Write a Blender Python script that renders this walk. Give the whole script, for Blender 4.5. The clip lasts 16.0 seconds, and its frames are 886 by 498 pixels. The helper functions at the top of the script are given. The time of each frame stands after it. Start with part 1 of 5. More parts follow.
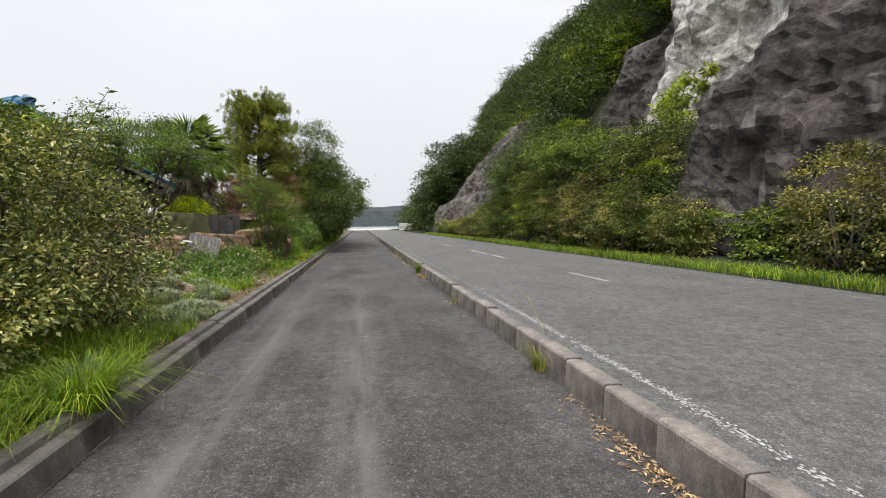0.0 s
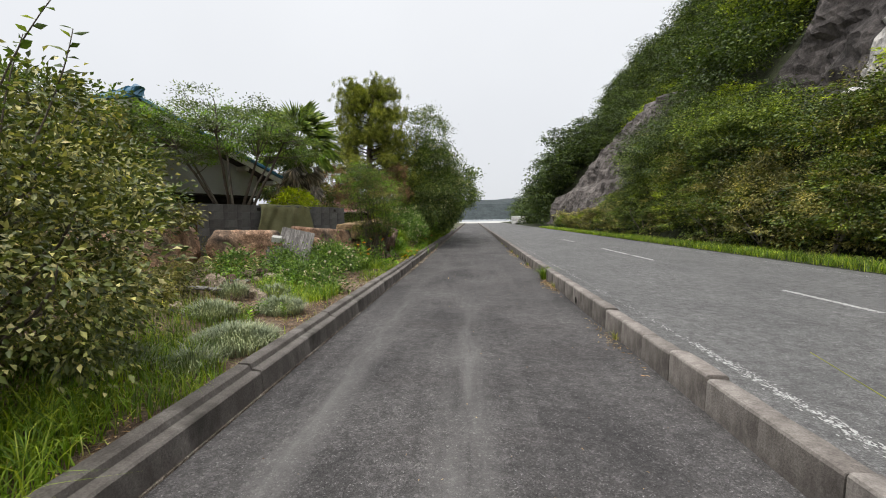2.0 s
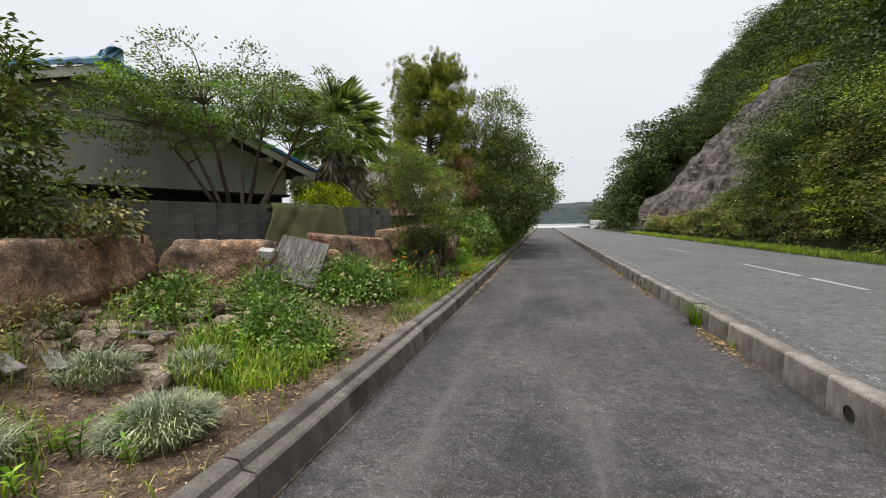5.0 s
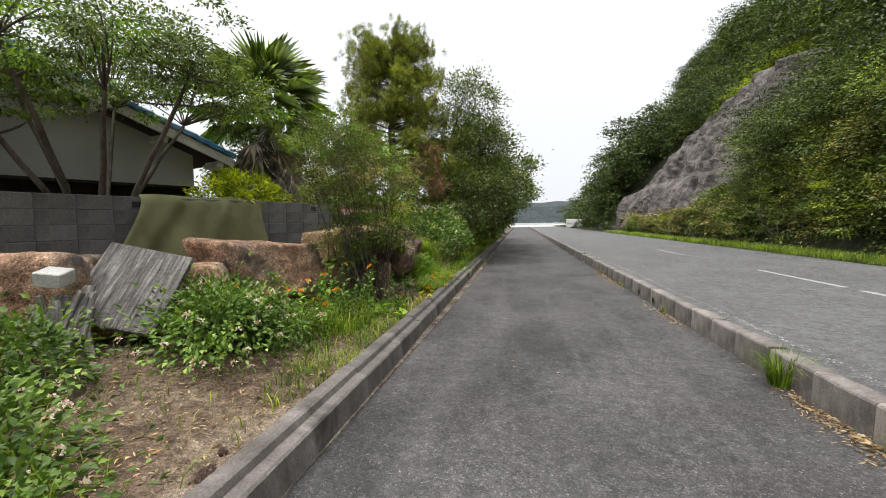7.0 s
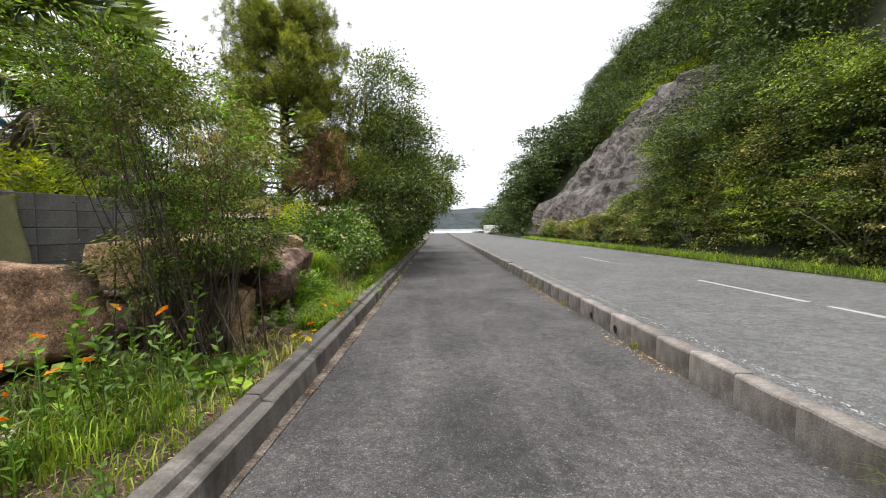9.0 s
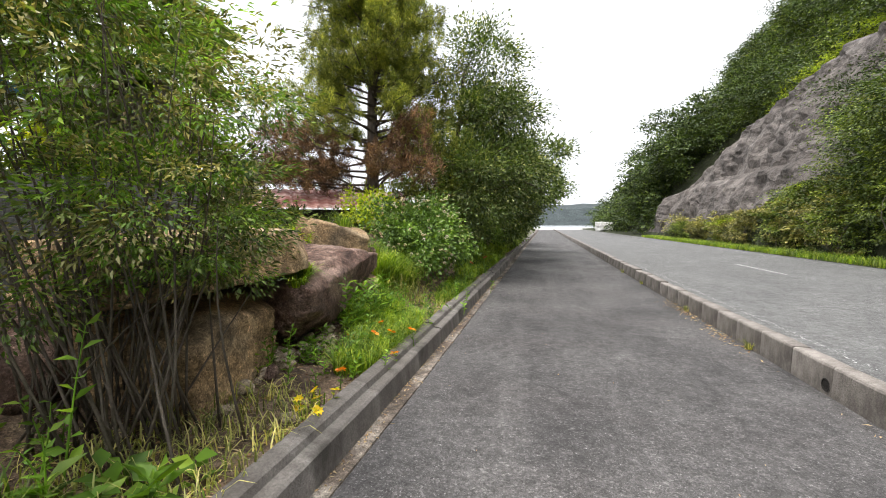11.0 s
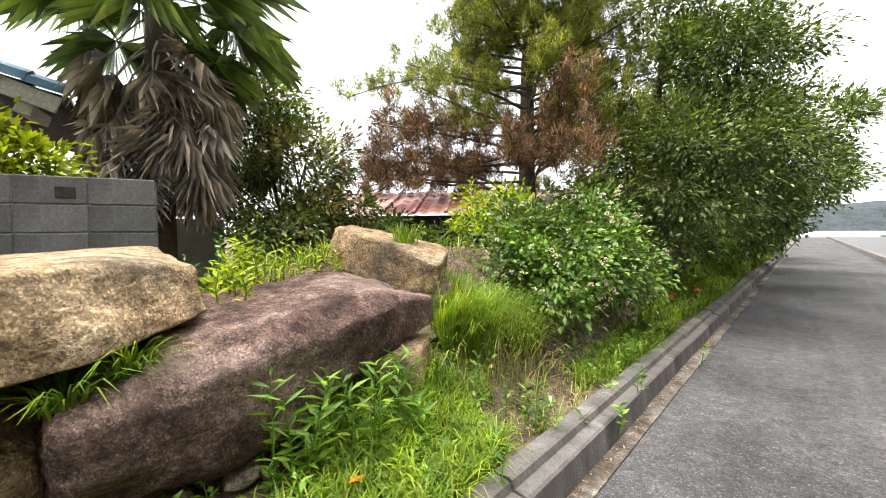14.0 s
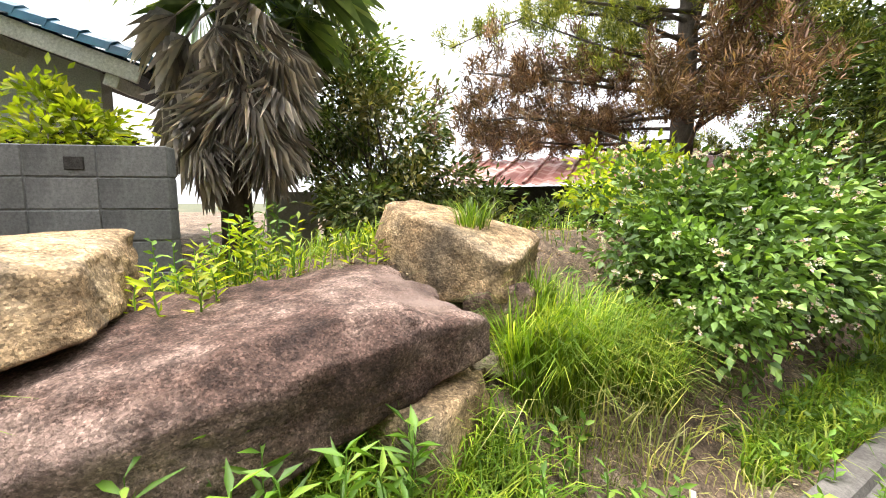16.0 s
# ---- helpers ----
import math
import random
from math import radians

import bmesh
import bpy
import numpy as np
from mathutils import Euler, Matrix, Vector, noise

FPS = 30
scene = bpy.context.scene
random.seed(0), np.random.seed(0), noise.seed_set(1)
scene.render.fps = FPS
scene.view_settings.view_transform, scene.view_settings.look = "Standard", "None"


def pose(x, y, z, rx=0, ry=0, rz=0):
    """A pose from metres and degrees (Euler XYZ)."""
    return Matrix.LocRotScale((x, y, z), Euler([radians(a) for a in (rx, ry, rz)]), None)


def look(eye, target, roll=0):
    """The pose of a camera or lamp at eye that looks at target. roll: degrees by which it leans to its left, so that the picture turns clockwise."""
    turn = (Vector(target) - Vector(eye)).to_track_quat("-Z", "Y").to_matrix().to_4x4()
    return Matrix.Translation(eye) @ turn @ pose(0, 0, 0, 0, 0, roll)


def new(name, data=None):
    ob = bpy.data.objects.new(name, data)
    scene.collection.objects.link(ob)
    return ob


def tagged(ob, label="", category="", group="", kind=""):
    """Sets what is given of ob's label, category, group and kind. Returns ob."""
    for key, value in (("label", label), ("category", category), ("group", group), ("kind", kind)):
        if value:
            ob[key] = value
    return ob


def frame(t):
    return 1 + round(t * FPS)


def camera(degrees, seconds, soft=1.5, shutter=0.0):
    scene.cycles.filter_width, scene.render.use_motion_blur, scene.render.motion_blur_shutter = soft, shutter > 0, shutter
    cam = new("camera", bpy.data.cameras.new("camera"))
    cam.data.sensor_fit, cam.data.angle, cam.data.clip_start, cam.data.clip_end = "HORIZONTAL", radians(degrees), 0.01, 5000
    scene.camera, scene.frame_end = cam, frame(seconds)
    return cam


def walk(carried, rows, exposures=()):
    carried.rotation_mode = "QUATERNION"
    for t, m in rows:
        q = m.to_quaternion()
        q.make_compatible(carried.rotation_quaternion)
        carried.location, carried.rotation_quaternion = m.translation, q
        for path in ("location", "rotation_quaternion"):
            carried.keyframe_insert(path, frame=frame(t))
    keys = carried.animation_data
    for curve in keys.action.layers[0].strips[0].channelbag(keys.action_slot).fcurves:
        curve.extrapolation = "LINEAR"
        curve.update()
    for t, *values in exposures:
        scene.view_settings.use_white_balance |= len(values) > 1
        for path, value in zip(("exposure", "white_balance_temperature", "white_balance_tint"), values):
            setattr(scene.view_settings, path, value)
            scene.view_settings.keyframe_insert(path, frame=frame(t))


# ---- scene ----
cam = camera(93.5, 16.0, 1.0)
# seconds, x, y, z, yaw, pitch, roll
ROWS = [
    (0.0, -0.040, 1.376, 1.500, -11.182, -3.388, -0.743),
    (0.5, 0.008, 2.026, 1.498, -9.464, -3.563, -0.647),
    (1.0, 0.010, 2.665, 1.496, -5.367, -3.862, -0.730),
    (1.5, 0.023, 3.324, 1.499, -0.226, -4.172, -0.779),
    (2.0, -0.022, 3.965, 1.502, 4.000, -4.156, -0.779),
    (2.5, -0.086, 4.565, 1.493, 6.154, -3.823, -0.788),
    (3.0, -0.183, 5.147, 1.480, 7.462, -3.333, -0.821),
    (3.5, -0.233, 5.766, 1.468, 8.628, -3.085, -0.757),
    (4.0, -0.330, 6.351, 1.488, 9.994, -3.105, -0.750),
    (4.2, -0.348, 6.598, 1.489, 10.650, -3.100, -0.757),
    (6.3, -0.537, 9.182, 1.509, 16.500, -4.000, -0.831),
    (6.5, -0.555, 9.428, 1.510, 15.788, -3.902, -0.838),
    (7.0, -0.556, 10.050, 1.495, 10.392, -3.561, -0.978),
    (7.5, -0.567, 10.643, 1.482, 4.125, -3.351, -0.997),
    (8.0, -0.609, 11.237, 1.479, 0.004, -3.017, -1.019),
    (8.2, -0.609, 11.456, 1.478, -1.000, -2.950, -0.961),
    (10.3, -0.612, 13.747, 1.474, 4.750, -2.850, -0.353),
    (10.5, -0.612, 13.965, 1.473, 7.084, -2.936, -0.295),
    (11.0, -0.640, 14.463, 1.476, 13.573, -3.376, -0.144),
    (11.5, -0.642, 14.979, 1.495, 18.435, -3.778, -0.147),
    (12.0, -0.692, 15.484, 1.505, 21.876, -3.887, -0.032),
    (12.5, -0.783, 16.022, 1.516, 26.681, -3.197, -0.227),
    (13.0, -0.810, 16.548, 1.513, 32.721, -2.417, -0.236),
    (13.5, -0.850, 17.079, 1.535, 38.040, -2.112, -0.322),
    (14.0, -0.838, 17.591, 1.541, 41.186, -2.396, -0.372),
    (14.5, -0.901, 18.072, 1.548, 44.111, -3.168, -0.273),
    (15.0, -0.991, 18.400, 1.566, 49.161, -4.603, -0.282),
    (15.5, -1.208, 18.514, 1.566, 55.330, -5.816, -0.210),
    (16.0, -1.383, 18.678, 1.588, 59.543, -6.308, -0.067),
]
walk(cam, [(t, pose(x, y, z, 90 + pitch, 0, yaw) @ pose(0, 0, 0, 0, 0, roll)) for t, x, y, z, yaw, pitch, roll in ROWS],
     exposures=[(0.0, 0.26), (2.0, 0.2), (4.0, 0.1), (6.5, 0.42), (8.0, 0.55), (10.5, 0.8), (12.0, 1.12), (13.5, 1.34), (16.0, 1.74)])

# ---- world and sun ----
world = bpy.data.worlds.new("overcast")
scene.world = world
world.use_nodes = True
wt = world.node_tree
wt.nodes.clear()
w_out = wt.nodes.new("ShaderNodeOutputWorld")
w_bg = wt.nodes.new("ShaderNodeBackground")
w_sky = wt.nodes.new("ShaderNodeTexSky")
w_sky.sky_type, w_sky.sun_disc = "NISHITA", False
w_sky.sun_elevation, w_sky.sun_rotation = radians(75), radians(229)
w_sky.dust_density, w_sky.air_density = 4.0, 1.0
w_tc = wt.nodes.new("ShaderNodeTexCoord")
w_sep = wt.nodes.new("ShaderNodeSeparateXYZ")
w_ramp = wt.nodes.new("ShaderNodeValToRGB")
w_ramp.color_ramp.elements[0].position, w_ramp.color_ramp.elements[0].color = 0.0, (7.0, 7.2, 7.55, 1)
w_ramp.color_ramp.elements[1].position, w_ramp.color_ramp.elements[1].color = 1.0, (19.0, 19.3, 19.8, 1)
w_e = w_ramp.color_ramp.elements.new(0.45)
w_e.color = (8.3, 8.45, 8.7, 1)
w_noise = wt.nodes.new("ShaderNodeTexNoise")
w_noise.inputs["Scale"].default_value, w_noise.inputs["Detail"].default_value = 2.2, 5
w_nr = wt.nodes.new("ShaderNodeMapRange")
w_nr.inputs["To Min"].default_value, w_nr.inputs["To Max"].default_value = 0.93, 1.05
w_mul = wt.nodes.new("ShaderNodeVectorMath")
w_mul.operation = "SCALE"
w_mix = wt.nodes.new("ShaderNodeMix")
w_mix.data_type = "RGBA"
w_mix.inputs["Factor"].default_value = 0.92
wt.links.new(w_tc.outputs["Generated"], w_sep.inputs[0])
wt.links.new(w_sep.outputs["Z"], w_ramp.inputs[0])
wt.links.new(w_tc.outputs["Generated"], w_noise.inputs["Vector"])
wt.links.new(w_noise.outputs[0], w_nr.inputs["Value"])
wt.links.new(w_ramp.outputs[0], w_mul.inputs[0])
wt.links.new(w_nr.outputs[0], w_mul.inputs["Scale"])
wt.links.new(w_sky.outputs[0], w_mix.inputs["A"])
wt.links.new(w_mul.outputs[0], w_mix.inputs["B"])
wt.links.new(w_mix.outputs["Result"], w_bg.inputs["Color"])
w_bg.inputs["Strength"].default_value = 0.1
wt.links.new(w_bg.outputs[0], w_out.inputs[0])
sun = new("sun", bpy.data.lights.new("sun", "SUN"))
sun.data.energy, sun.data.angle, sun.data.color = 2.3, radians(40), (1.0, 0.965, 0.91)
sun.matrix_world = look((0, 0, 40), (8, 7, 0))

# ---- node helpers and materials ----
def nodes_of(name):
    m = bpy.data.materials.new(name)
    m.use_nodes = True
    t = m.node_tree
    return m, t, t.nodes["Principled BSDF"]


def texture(t, kind, scale, detail=4, coords="Object", stretch=(1, 1, 1), rough=0.55):
    tc = t.nodes.new("ShaderNodeTexCoord")
    mp = t.nodes.new("ShaderNodeMapping")
    mp.inputs["Scale"].default_value = stretch
    n = t.nodes.new("ShaderNodeTexNoise" if kind == "noise" else "ShaderNodeTexVoronoi")
    n.inputs["Scale"].default_value = scale
    if kind == "noise":
        n.inputs["Detail"].default_value, n.inputs["Roughness"].default_value = detail, rough
    t.links.new(tc.outputs[coords], mp.inputs[0])
    t.links.new(mp.outputs[0], n.inputs["Vector"])
    return n.outputs[0]


def ramp(t, src, stops):
    r = t.nodes.new("ShaderNodeValToRGB")
    e = r.color_ramp.elements
    while len(e) < len(stops):
        e.new(0.5)
    for k, (p, c) in enumerate(stops):
        e[k].position, e[k].color = p, (*c, 1) if len(c) == 3 else c
    t.links.new(src, r.inputs[0])
    return r.outputs[0]


def mix(t, fac, a, b, how="MIX"):
    n = t.nodes.new("ShaderNodeMix")
    n.data_type, n.blend_type = "RGBA", how
    for key, v in (("Factor", fac), ("A", a), ("B", b)):
        if isinstance(v, (int, float)):
            n.inputs[key].default_value = v
        elif isinstance(v, tuple):
            n.inputs[key].default_value = (*v, 1)
        else:
            t.links.new(v, n.inputs[key])
    return n.outputs["Result"]


def bump(t, bsdf, src, strength, dist=0.02):
    b = t.nodes.new("ShaderNodeBump")
    b.inputs["Strength"].default_value, b.inputs["Distance"].default_value = strength, dist
    t.links.new(src, b.inputs["Height"])
    t.links.new(b.outputs[0], bsdf.inputs["Normal"])
    return b


def g(v):
    return (v, v, v)


def leaf_mat(name, stops, rough=0.5, glow=0.2, patch=0.35, scale=1.1):
    """Leaf: colour by leaf and by patch, clump shading put into the colour, light shining through."""
    m, t, b = nodes_of(name)
    geo = t.nodes.new("ShaderNodeNewGeometry")
    col = ramp(t, geo.outputs["Random Per Island"], stops)
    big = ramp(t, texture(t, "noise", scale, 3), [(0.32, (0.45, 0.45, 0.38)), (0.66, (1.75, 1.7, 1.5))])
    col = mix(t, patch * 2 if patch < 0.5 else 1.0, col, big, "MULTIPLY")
    # Multiplies dark and light clumps into the colour, imitating shaded gaps and lit tufts.
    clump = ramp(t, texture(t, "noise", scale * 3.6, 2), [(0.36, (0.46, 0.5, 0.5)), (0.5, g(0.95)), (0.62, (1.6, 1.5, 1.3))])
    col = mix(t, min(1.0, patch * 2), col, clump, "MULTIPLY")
    t.links.new(col, b.inputs["Base Color"])
    b.inputs["Roughness"].default_value = rough
    b.inputs["Specular IOR Level"].default_value = 0.35
    tr = t.nodes.new("ShaderNodeBsdfTranslucent")
    t.links.new(mix(t, 1.0, col, (1.5, 1.6, 0.6), "MULTIPLY"), tr.inputs["Color"])
    ms = t.nodes.new("ShaderNodeMixShader")
    ms.inputs[0].default_value = glow
    t.links.new(b.outputs[0], ms.inputs[1])
    t.links.new(tr.outputs[0], ms.inputs[2])
    t.links.new(ms.outputs[0], t.nodes["Material Output"].inputs[0])
    return m


def rough_mat(name, stops, scale, fine=30, rough=0.9, strength=0.5, dist=0.03, stretch=(1, 1, 1), stain=None, coords="Object", speck=False, vary=False):
    """Stone, soil or concrete: blotches, grain and relief."""
    m, t, b = nodes_of(name)
    n1 = texture(t, "noise", scale, 6, coords, stretch, 0.62)
    n2 = texture(t, "noise", fine, 5, coords, (1, 1, 1), 0.7)
    col = ramp(t, n1, stops)
    col = mix(t, 0.8, col, ramp(t, n2, [(0.3, g(0.55)), (0.7, g(1.25))]), "MULTIPLY")
    if vary:
        info = t.nodes.new("ShaderNodeObjectInfo")
        col = mix(t, 1.0, col, ramp(t, info.outputs["Random"], [(0.0, (0.84, 0.83, 0.82)), (0.6, g(1.0)), (1.0, (1.17, 1.16, 1.15))]), "MULTIPLY")
    if speck:
        grain = t.nodes.new("ShaderNodeTexVoronoi")
        grain.inputs["Scale"].default_value = fine * 3.2
        tcg = t.nodes.new("ShaderNodeTexCoord")
        t.links.new(tcg.outputs[coords], grain.inputs["Vector"])
        gs = t.nodes.new("ShaderNodeSeparateColor")
        t.links.new(grain.outputs["Color"], gs.inputs[0])
        col = mix(t, 0.8 if fine > 20 else 0.12, col, ramp(t, gs.outputs[0], [(0.0, g(0.4)), (0.3, g(0.85)), (0.75, g(1.1)), (1.0, g(1.9))]), "MULTIPLY")
        col = mix(t, 0.85, col, ramp(t, texture(t, "noise", fine * 0.28, 6, coords, (1, 1, 1), 0.75), [(0.36, g(0.42)), (0.5, g(1.0)), (0.64, g(1.75))]), "MULTIPLY")
    if stain:
        col = mix(t, ramp(t, texture(t, "noise", stain[0], 5, coords, stain[1]), [(stain[2], g(0)), (stain[2] + 0.15, g(1))]), col, stain[3])
    t.links.new(col, b.inputs["Base Color"])
    b.inputs["Roughness"].default_value = rough
    b.inputs["Specular IOR Level"].default_value = 0.25
    add = t.nodes.new("ShaderNodeMath")
    add.operation = "ADD"
    t.links.new(n1, add.inputs[0])
    t.links.new(n2, add.inputs[1])
    bump(t, b, add.outputs[0], strength, dist)
    return m


def asphalt_mat(name, base, pale, warm, streak, lane):
    m, t, b = nodes_of(name)
    grit = texture(t, "voronoi", 150)
    fine = texture(t, "noise", 95, 4, rough=0.75)
    wide = texture(t, "noise", 0.8, 7, stretch=(1.0, 0.7, 1), rough=0.62)
    along = texture(t, "noise", 1.0, 4, stretch=(2.6, 0.10, 1), rough=0.5)
    cross = texture(t, "noise", 1.0, 4, stretch=(0.5, 1.6, 1), rough=0.5)
    col = ramp(t, wide, [(0.34, base), (0.52, tuple((a + c) / 2 for a, c in zip(base, pale))), (0.70, pale)])
    col = mix(t, ramp(t, along, [(0.53, g(0)), (0.70, g(streak))]), col, pale)
    col = mix(t, ramp(t, cross, [(0.5, g(0)), (0.7, g(0.45))]), col, warm)
    col = mix(t, 0.75, col, ramp(t, fine, [(0.3, g(0.35)), (0.5, g(0.95)), (0.7, g(2.1))]), "MULTIPLY")
    col = mix(t, ramp(t, texture(t, "voronoi", 52), [(0.10, g(0.65)), (0.22, g(0))]), col, (0.29, 0.285, 0.275))
    col = mix(t, ramp(t, texture(t, "voronoi", 70, stretch=(1, 1.2, 1)), [(0.08, g(0.75)), (0.22, g(0))]), col, (0.018, 0.017, 0.017))
    cell = t.nodes.new("ShaderNodeTexVoronoi")
    cell.inputs["Scale"].default_value = 62
    tcc = t.nodes.new("ShaderNodeTexCoord")
    t.links.new(tcc.outputs["Object"], cell.inputs["Vector"])
    cs = t.nodes.new("ShaderNodeSeparateColor")
    t.links.new(cell.outputs["Color"], cs.inputs[0])
    col = mix(t, 0.5 if lane else 0.35, col, ramp(t, cs.outputs[0], [(0.0, g(0.35)), (0.35, g(0.8)), (0.8, g(1.1)), (1.0, g(2.3))]), "MULTIPLY")
    col = mix(t, 0.8, col, ramp(t, texture(t, "noise", 9, 5, rough=0.7), [(0.34, g(0.62)), (0.5, g(1.0)), (0.66, g(1.35))]), "MULTIPLY")
    col = mix(t, ramp(t, texture(t, "noise", 0.55, 6, stretch=(1, 1.4, 1), rough=0.7), [(0.62, g(0)), (0.70, g(0.6))]), col, tuple(0.55 * v for v in base))
    if lane:
        tc = t.nodes.new("ShaderNodeTexCoord")
        sx = t.nodes.new("ShaderNodeSeparateXYZ")
        t.links.new(tc.outputs["Object"], sx.inputs[0])
        for x0, wide_ in ((-1.22, 0.24), (-0.08, 0.28)):
            a = t.nodes.new("ShaderNodeMath")
            a.operation = "SUBTRACT"
            a.inputs[1].default_value = x0
            t.links.new(sx.outputs["X"], a.inputs[0])
            a2 = t.nodes.new("ShaderNodeMath")
            a2.operation = "ABSOLUTE"
            t.links.new(a.outputs[0], a2.inputs[0])
            near = ramp(t, a2.outputs[0], [(0.0, g(0.6)), (wide_, g(0))])
            worn = ramp(t, texture(t, "noise", 1.0, 5, stretch=(4, 0.45, 1)), [(0.36, g(0)), (0.56, g(1))])
            fade = t.nodes.new("ShaderNodeMapRange")
            fade.inputs["From Min"].default_value, fade.inputs["From Max"].default_value = 14.0, 7.0
            t.links.new(sx.outputs["Y"], fade.inputs["Value"])
            worn = mix(t, 1.0, worn, fade.outputs[0], "MULTIPLY")
            col = mix(t, mix(t, 1.0, near, worn, "MULTIPLY"), col, (0.19, 0.182, 0.176))
    t.links.new(col, b.inputs["Base Color"])
    b.inputs["Roughness"].default_value = 0.85
    b.inputs["Specular IOR Level"].default_value = 0.3
    bump(t, b, grit, 0.9, 0.006)
    return m


MAT = {}
MAT["path"] = asphalt_mat("path_asphalt", (0.040, 0.0375, 0.0375), (0.104, 0.098, 0.096), (0.058, 0.051, 0.050), 0.6, 1)
MAT["road"] = asphalt_mat("road_asphalt", (0.098, 0.097, 0.096), (0.135, 0.133, 0.131), (0.105, 0.103, 0.1), 0.35, 0)
MAT["kerb"] = rough_mat("kerb_concrete", [(0.3, (0.105, 0.092, 0.083)), (0.5, (0.185, 0.165, 0.15)), (0.7, (0.29, 0.265, 0.24))], 3.6, 60, 0.9, 0.6, 0.01, stretch=(1, 1.5, 0.8), stain=(3.0, (1, 1.2, 0.6), 0.56, (0.075, 0.066, 0.058)), coords="Object", vary=True)
MAT["kerb_old"] = rough_mat("wall_kerb_concrete", [(0.3, (0.088, 0.078, 0.070)), (0.55, (0.165, 0.149, 0.136)), (0.75, (0.28, 0.258, 0.238))], 2.4, 55, 0.9, 0.7, 0.012, stretch=(1, 1.4, 0.8), stain=(2.4, (1, 1.2, 0.6), 0.55, (0.06, 0.054, 0.047)), vary=True)
MAT["soil"] = rough_mat("verge_soil", [(0.3, (0.065, 0.045, 0.032)), (0.5, (0.15, 0.105, 0.072)), (0.72, (0.27, 0.21, 0.15))], 1.6, 40, 0.95, 0.9, 0.03, speck=True)
MAT["ground"] = rough_mat("ground_soil", [(0.3, (0.05, 0.06, 0.03)), (0.7, (0.14, 0.13, 0.08))], 0.3, 8, 0.95, 0.5)
# Soil colour is taken near-black to stand for shade in gaps between bushes.
MAT["hill"] = rough_mat("hill_soil_with_shade", [(0.3, (0.018, 0.024, 0.010)), (0.7, (0.05, 0.055, 0.025))], 0.7, 6, 0.95, 0.8, 0.1)
MAT["rock_dark"] = rough_mat("dark_rock", [(0.28, (0.022, 0.019, 0.018)), (0.5, (0.062, 0.054, 0.051)), (0.72, (0.145, 0.126, 0.118))], 0.55, 7, 0.85, 0.65, 0.12, stretch=(1, 1, 0.35), stain=(0.8, (1.5, 1.5, 0.2), 0.62, (0.24, 0.22, 0.21)), speck=True)
MAT["rock_white"] = rough_mat("pale_rock", [(0.3, (0.20, 0.185, 0.17)), (0.5, (0.43, 0.41, 0.385)), (0.7, (0.62, 0.60, 0.57))], 0.45, 6, 0.85, 0.8, 0.12, stretch=(1.6, 1.6, 0.22), stain=(0.9, (1.5, 1.5, 0.12), 0.58, (0.10, 0.085, 0.078)), speck=True)
MAT["rock_grey"] = rough_mat("grey_rock", [(0.3, (0.062, 0.053, 0.048)), (0.55, (0.124, 0.108, 0.099)), (0.75, (0.186, 0.167, 0.155))], 0.5, 4, 0.9, 0.8, 0.2, stretch=(1, 0.4, 1), speck=True)
MAT["boulder_red"] = rough_mat("red_boulder", [(0.28, (0.12, 0.072, 0.045)), (0.5, (0.38, 0.235, 0.155)), (0.72, (0.58, 0.42, 0.30))], 1.3, 26, 0.9, 0.75, 0.04, stain=(1.1, (1, 1, 1), 0.51, (0.06, 0.05, 0.042)), speck=True)
MAT["boulder_tan"] = rough_mat("tan_boulder", [(0.28, (0.138, 0.086, 0.047)), (0.5, (0.378, 0.258, 0.146)), (0.72, (0.516, 0.396, 0.258))], 1.6, 34, 0.9, 0.75, 0.04, stain=(1.4, (1, 1, 0.7), 0.54, (0.065, 0.052, 0.039)), speck=True)
MAT["boulder_brown"] = rough_mat("brown_boulder", [(0.28, (0.045, 0.027, 0.022)), (0.48, (0.15, 0.09, 0.07)), (0.68, (0.36, 0.25, 0.205))], 2.6, 40, 0.85, 1.0, 0.05, stain=(1.6, (1, 0.6, 1), 0.58, (0.33, 0.235, 0.195)), speck=True)
MAT["stone"] = rough_mat("rubble_stone", [(0.3, (0.16, 0.12, 0.085)), (0.7, (0.46, 0.38, 0.29))], 5, 50, 0.9, 0.7, 0.01, speck=True)
MAT["block"] = rough_mat("wall_block", [(0.3, (0.065, 0.065, 0.064)), (0.5, (0.125, 0.124, 0.121)), (0.72, (0.22, 0.218, 0.21))], 1.8, 50, 0.9, 0.4, 0.008, stretch=(1, 1, 0.5), stain=(1.5, (1, 1, 0.4), 0.57, (0.045, 0.045, 0.043)), vary=True)
MAT["gutter"] = rough_mat("dirty_gutter", [(0.34, (0.055, 0.042, 0.032)), (0.5, (0.13, 0.105, 0.085)), (0.66, (0.27, 0.24, 0.205))], 1.6, 45, 0.95, 0.8, 0.01, stain=(3.0, (1, 0.6, 1), 0.58, (0.075, 0.05, 0.036)), speck=True)
MAT["mortar"] = rough_mat("mortar", [(0.3, (0.09, 0.09, 0.09)), (0.7, (0.17, 0.17, 0.165))], 6, 60)
MAT["plaster"] = rough_mat("house_plaster", [(0.3, (0.42, 0.42, 0.41)), (0.7, (0.54, 0.54, 0.53))], 0.8, 60, 0.9, 0.2, 0.006, stain=(0.5, (1, 1, 0.3), 0.6, (0.36, 0.36, 0.35)))
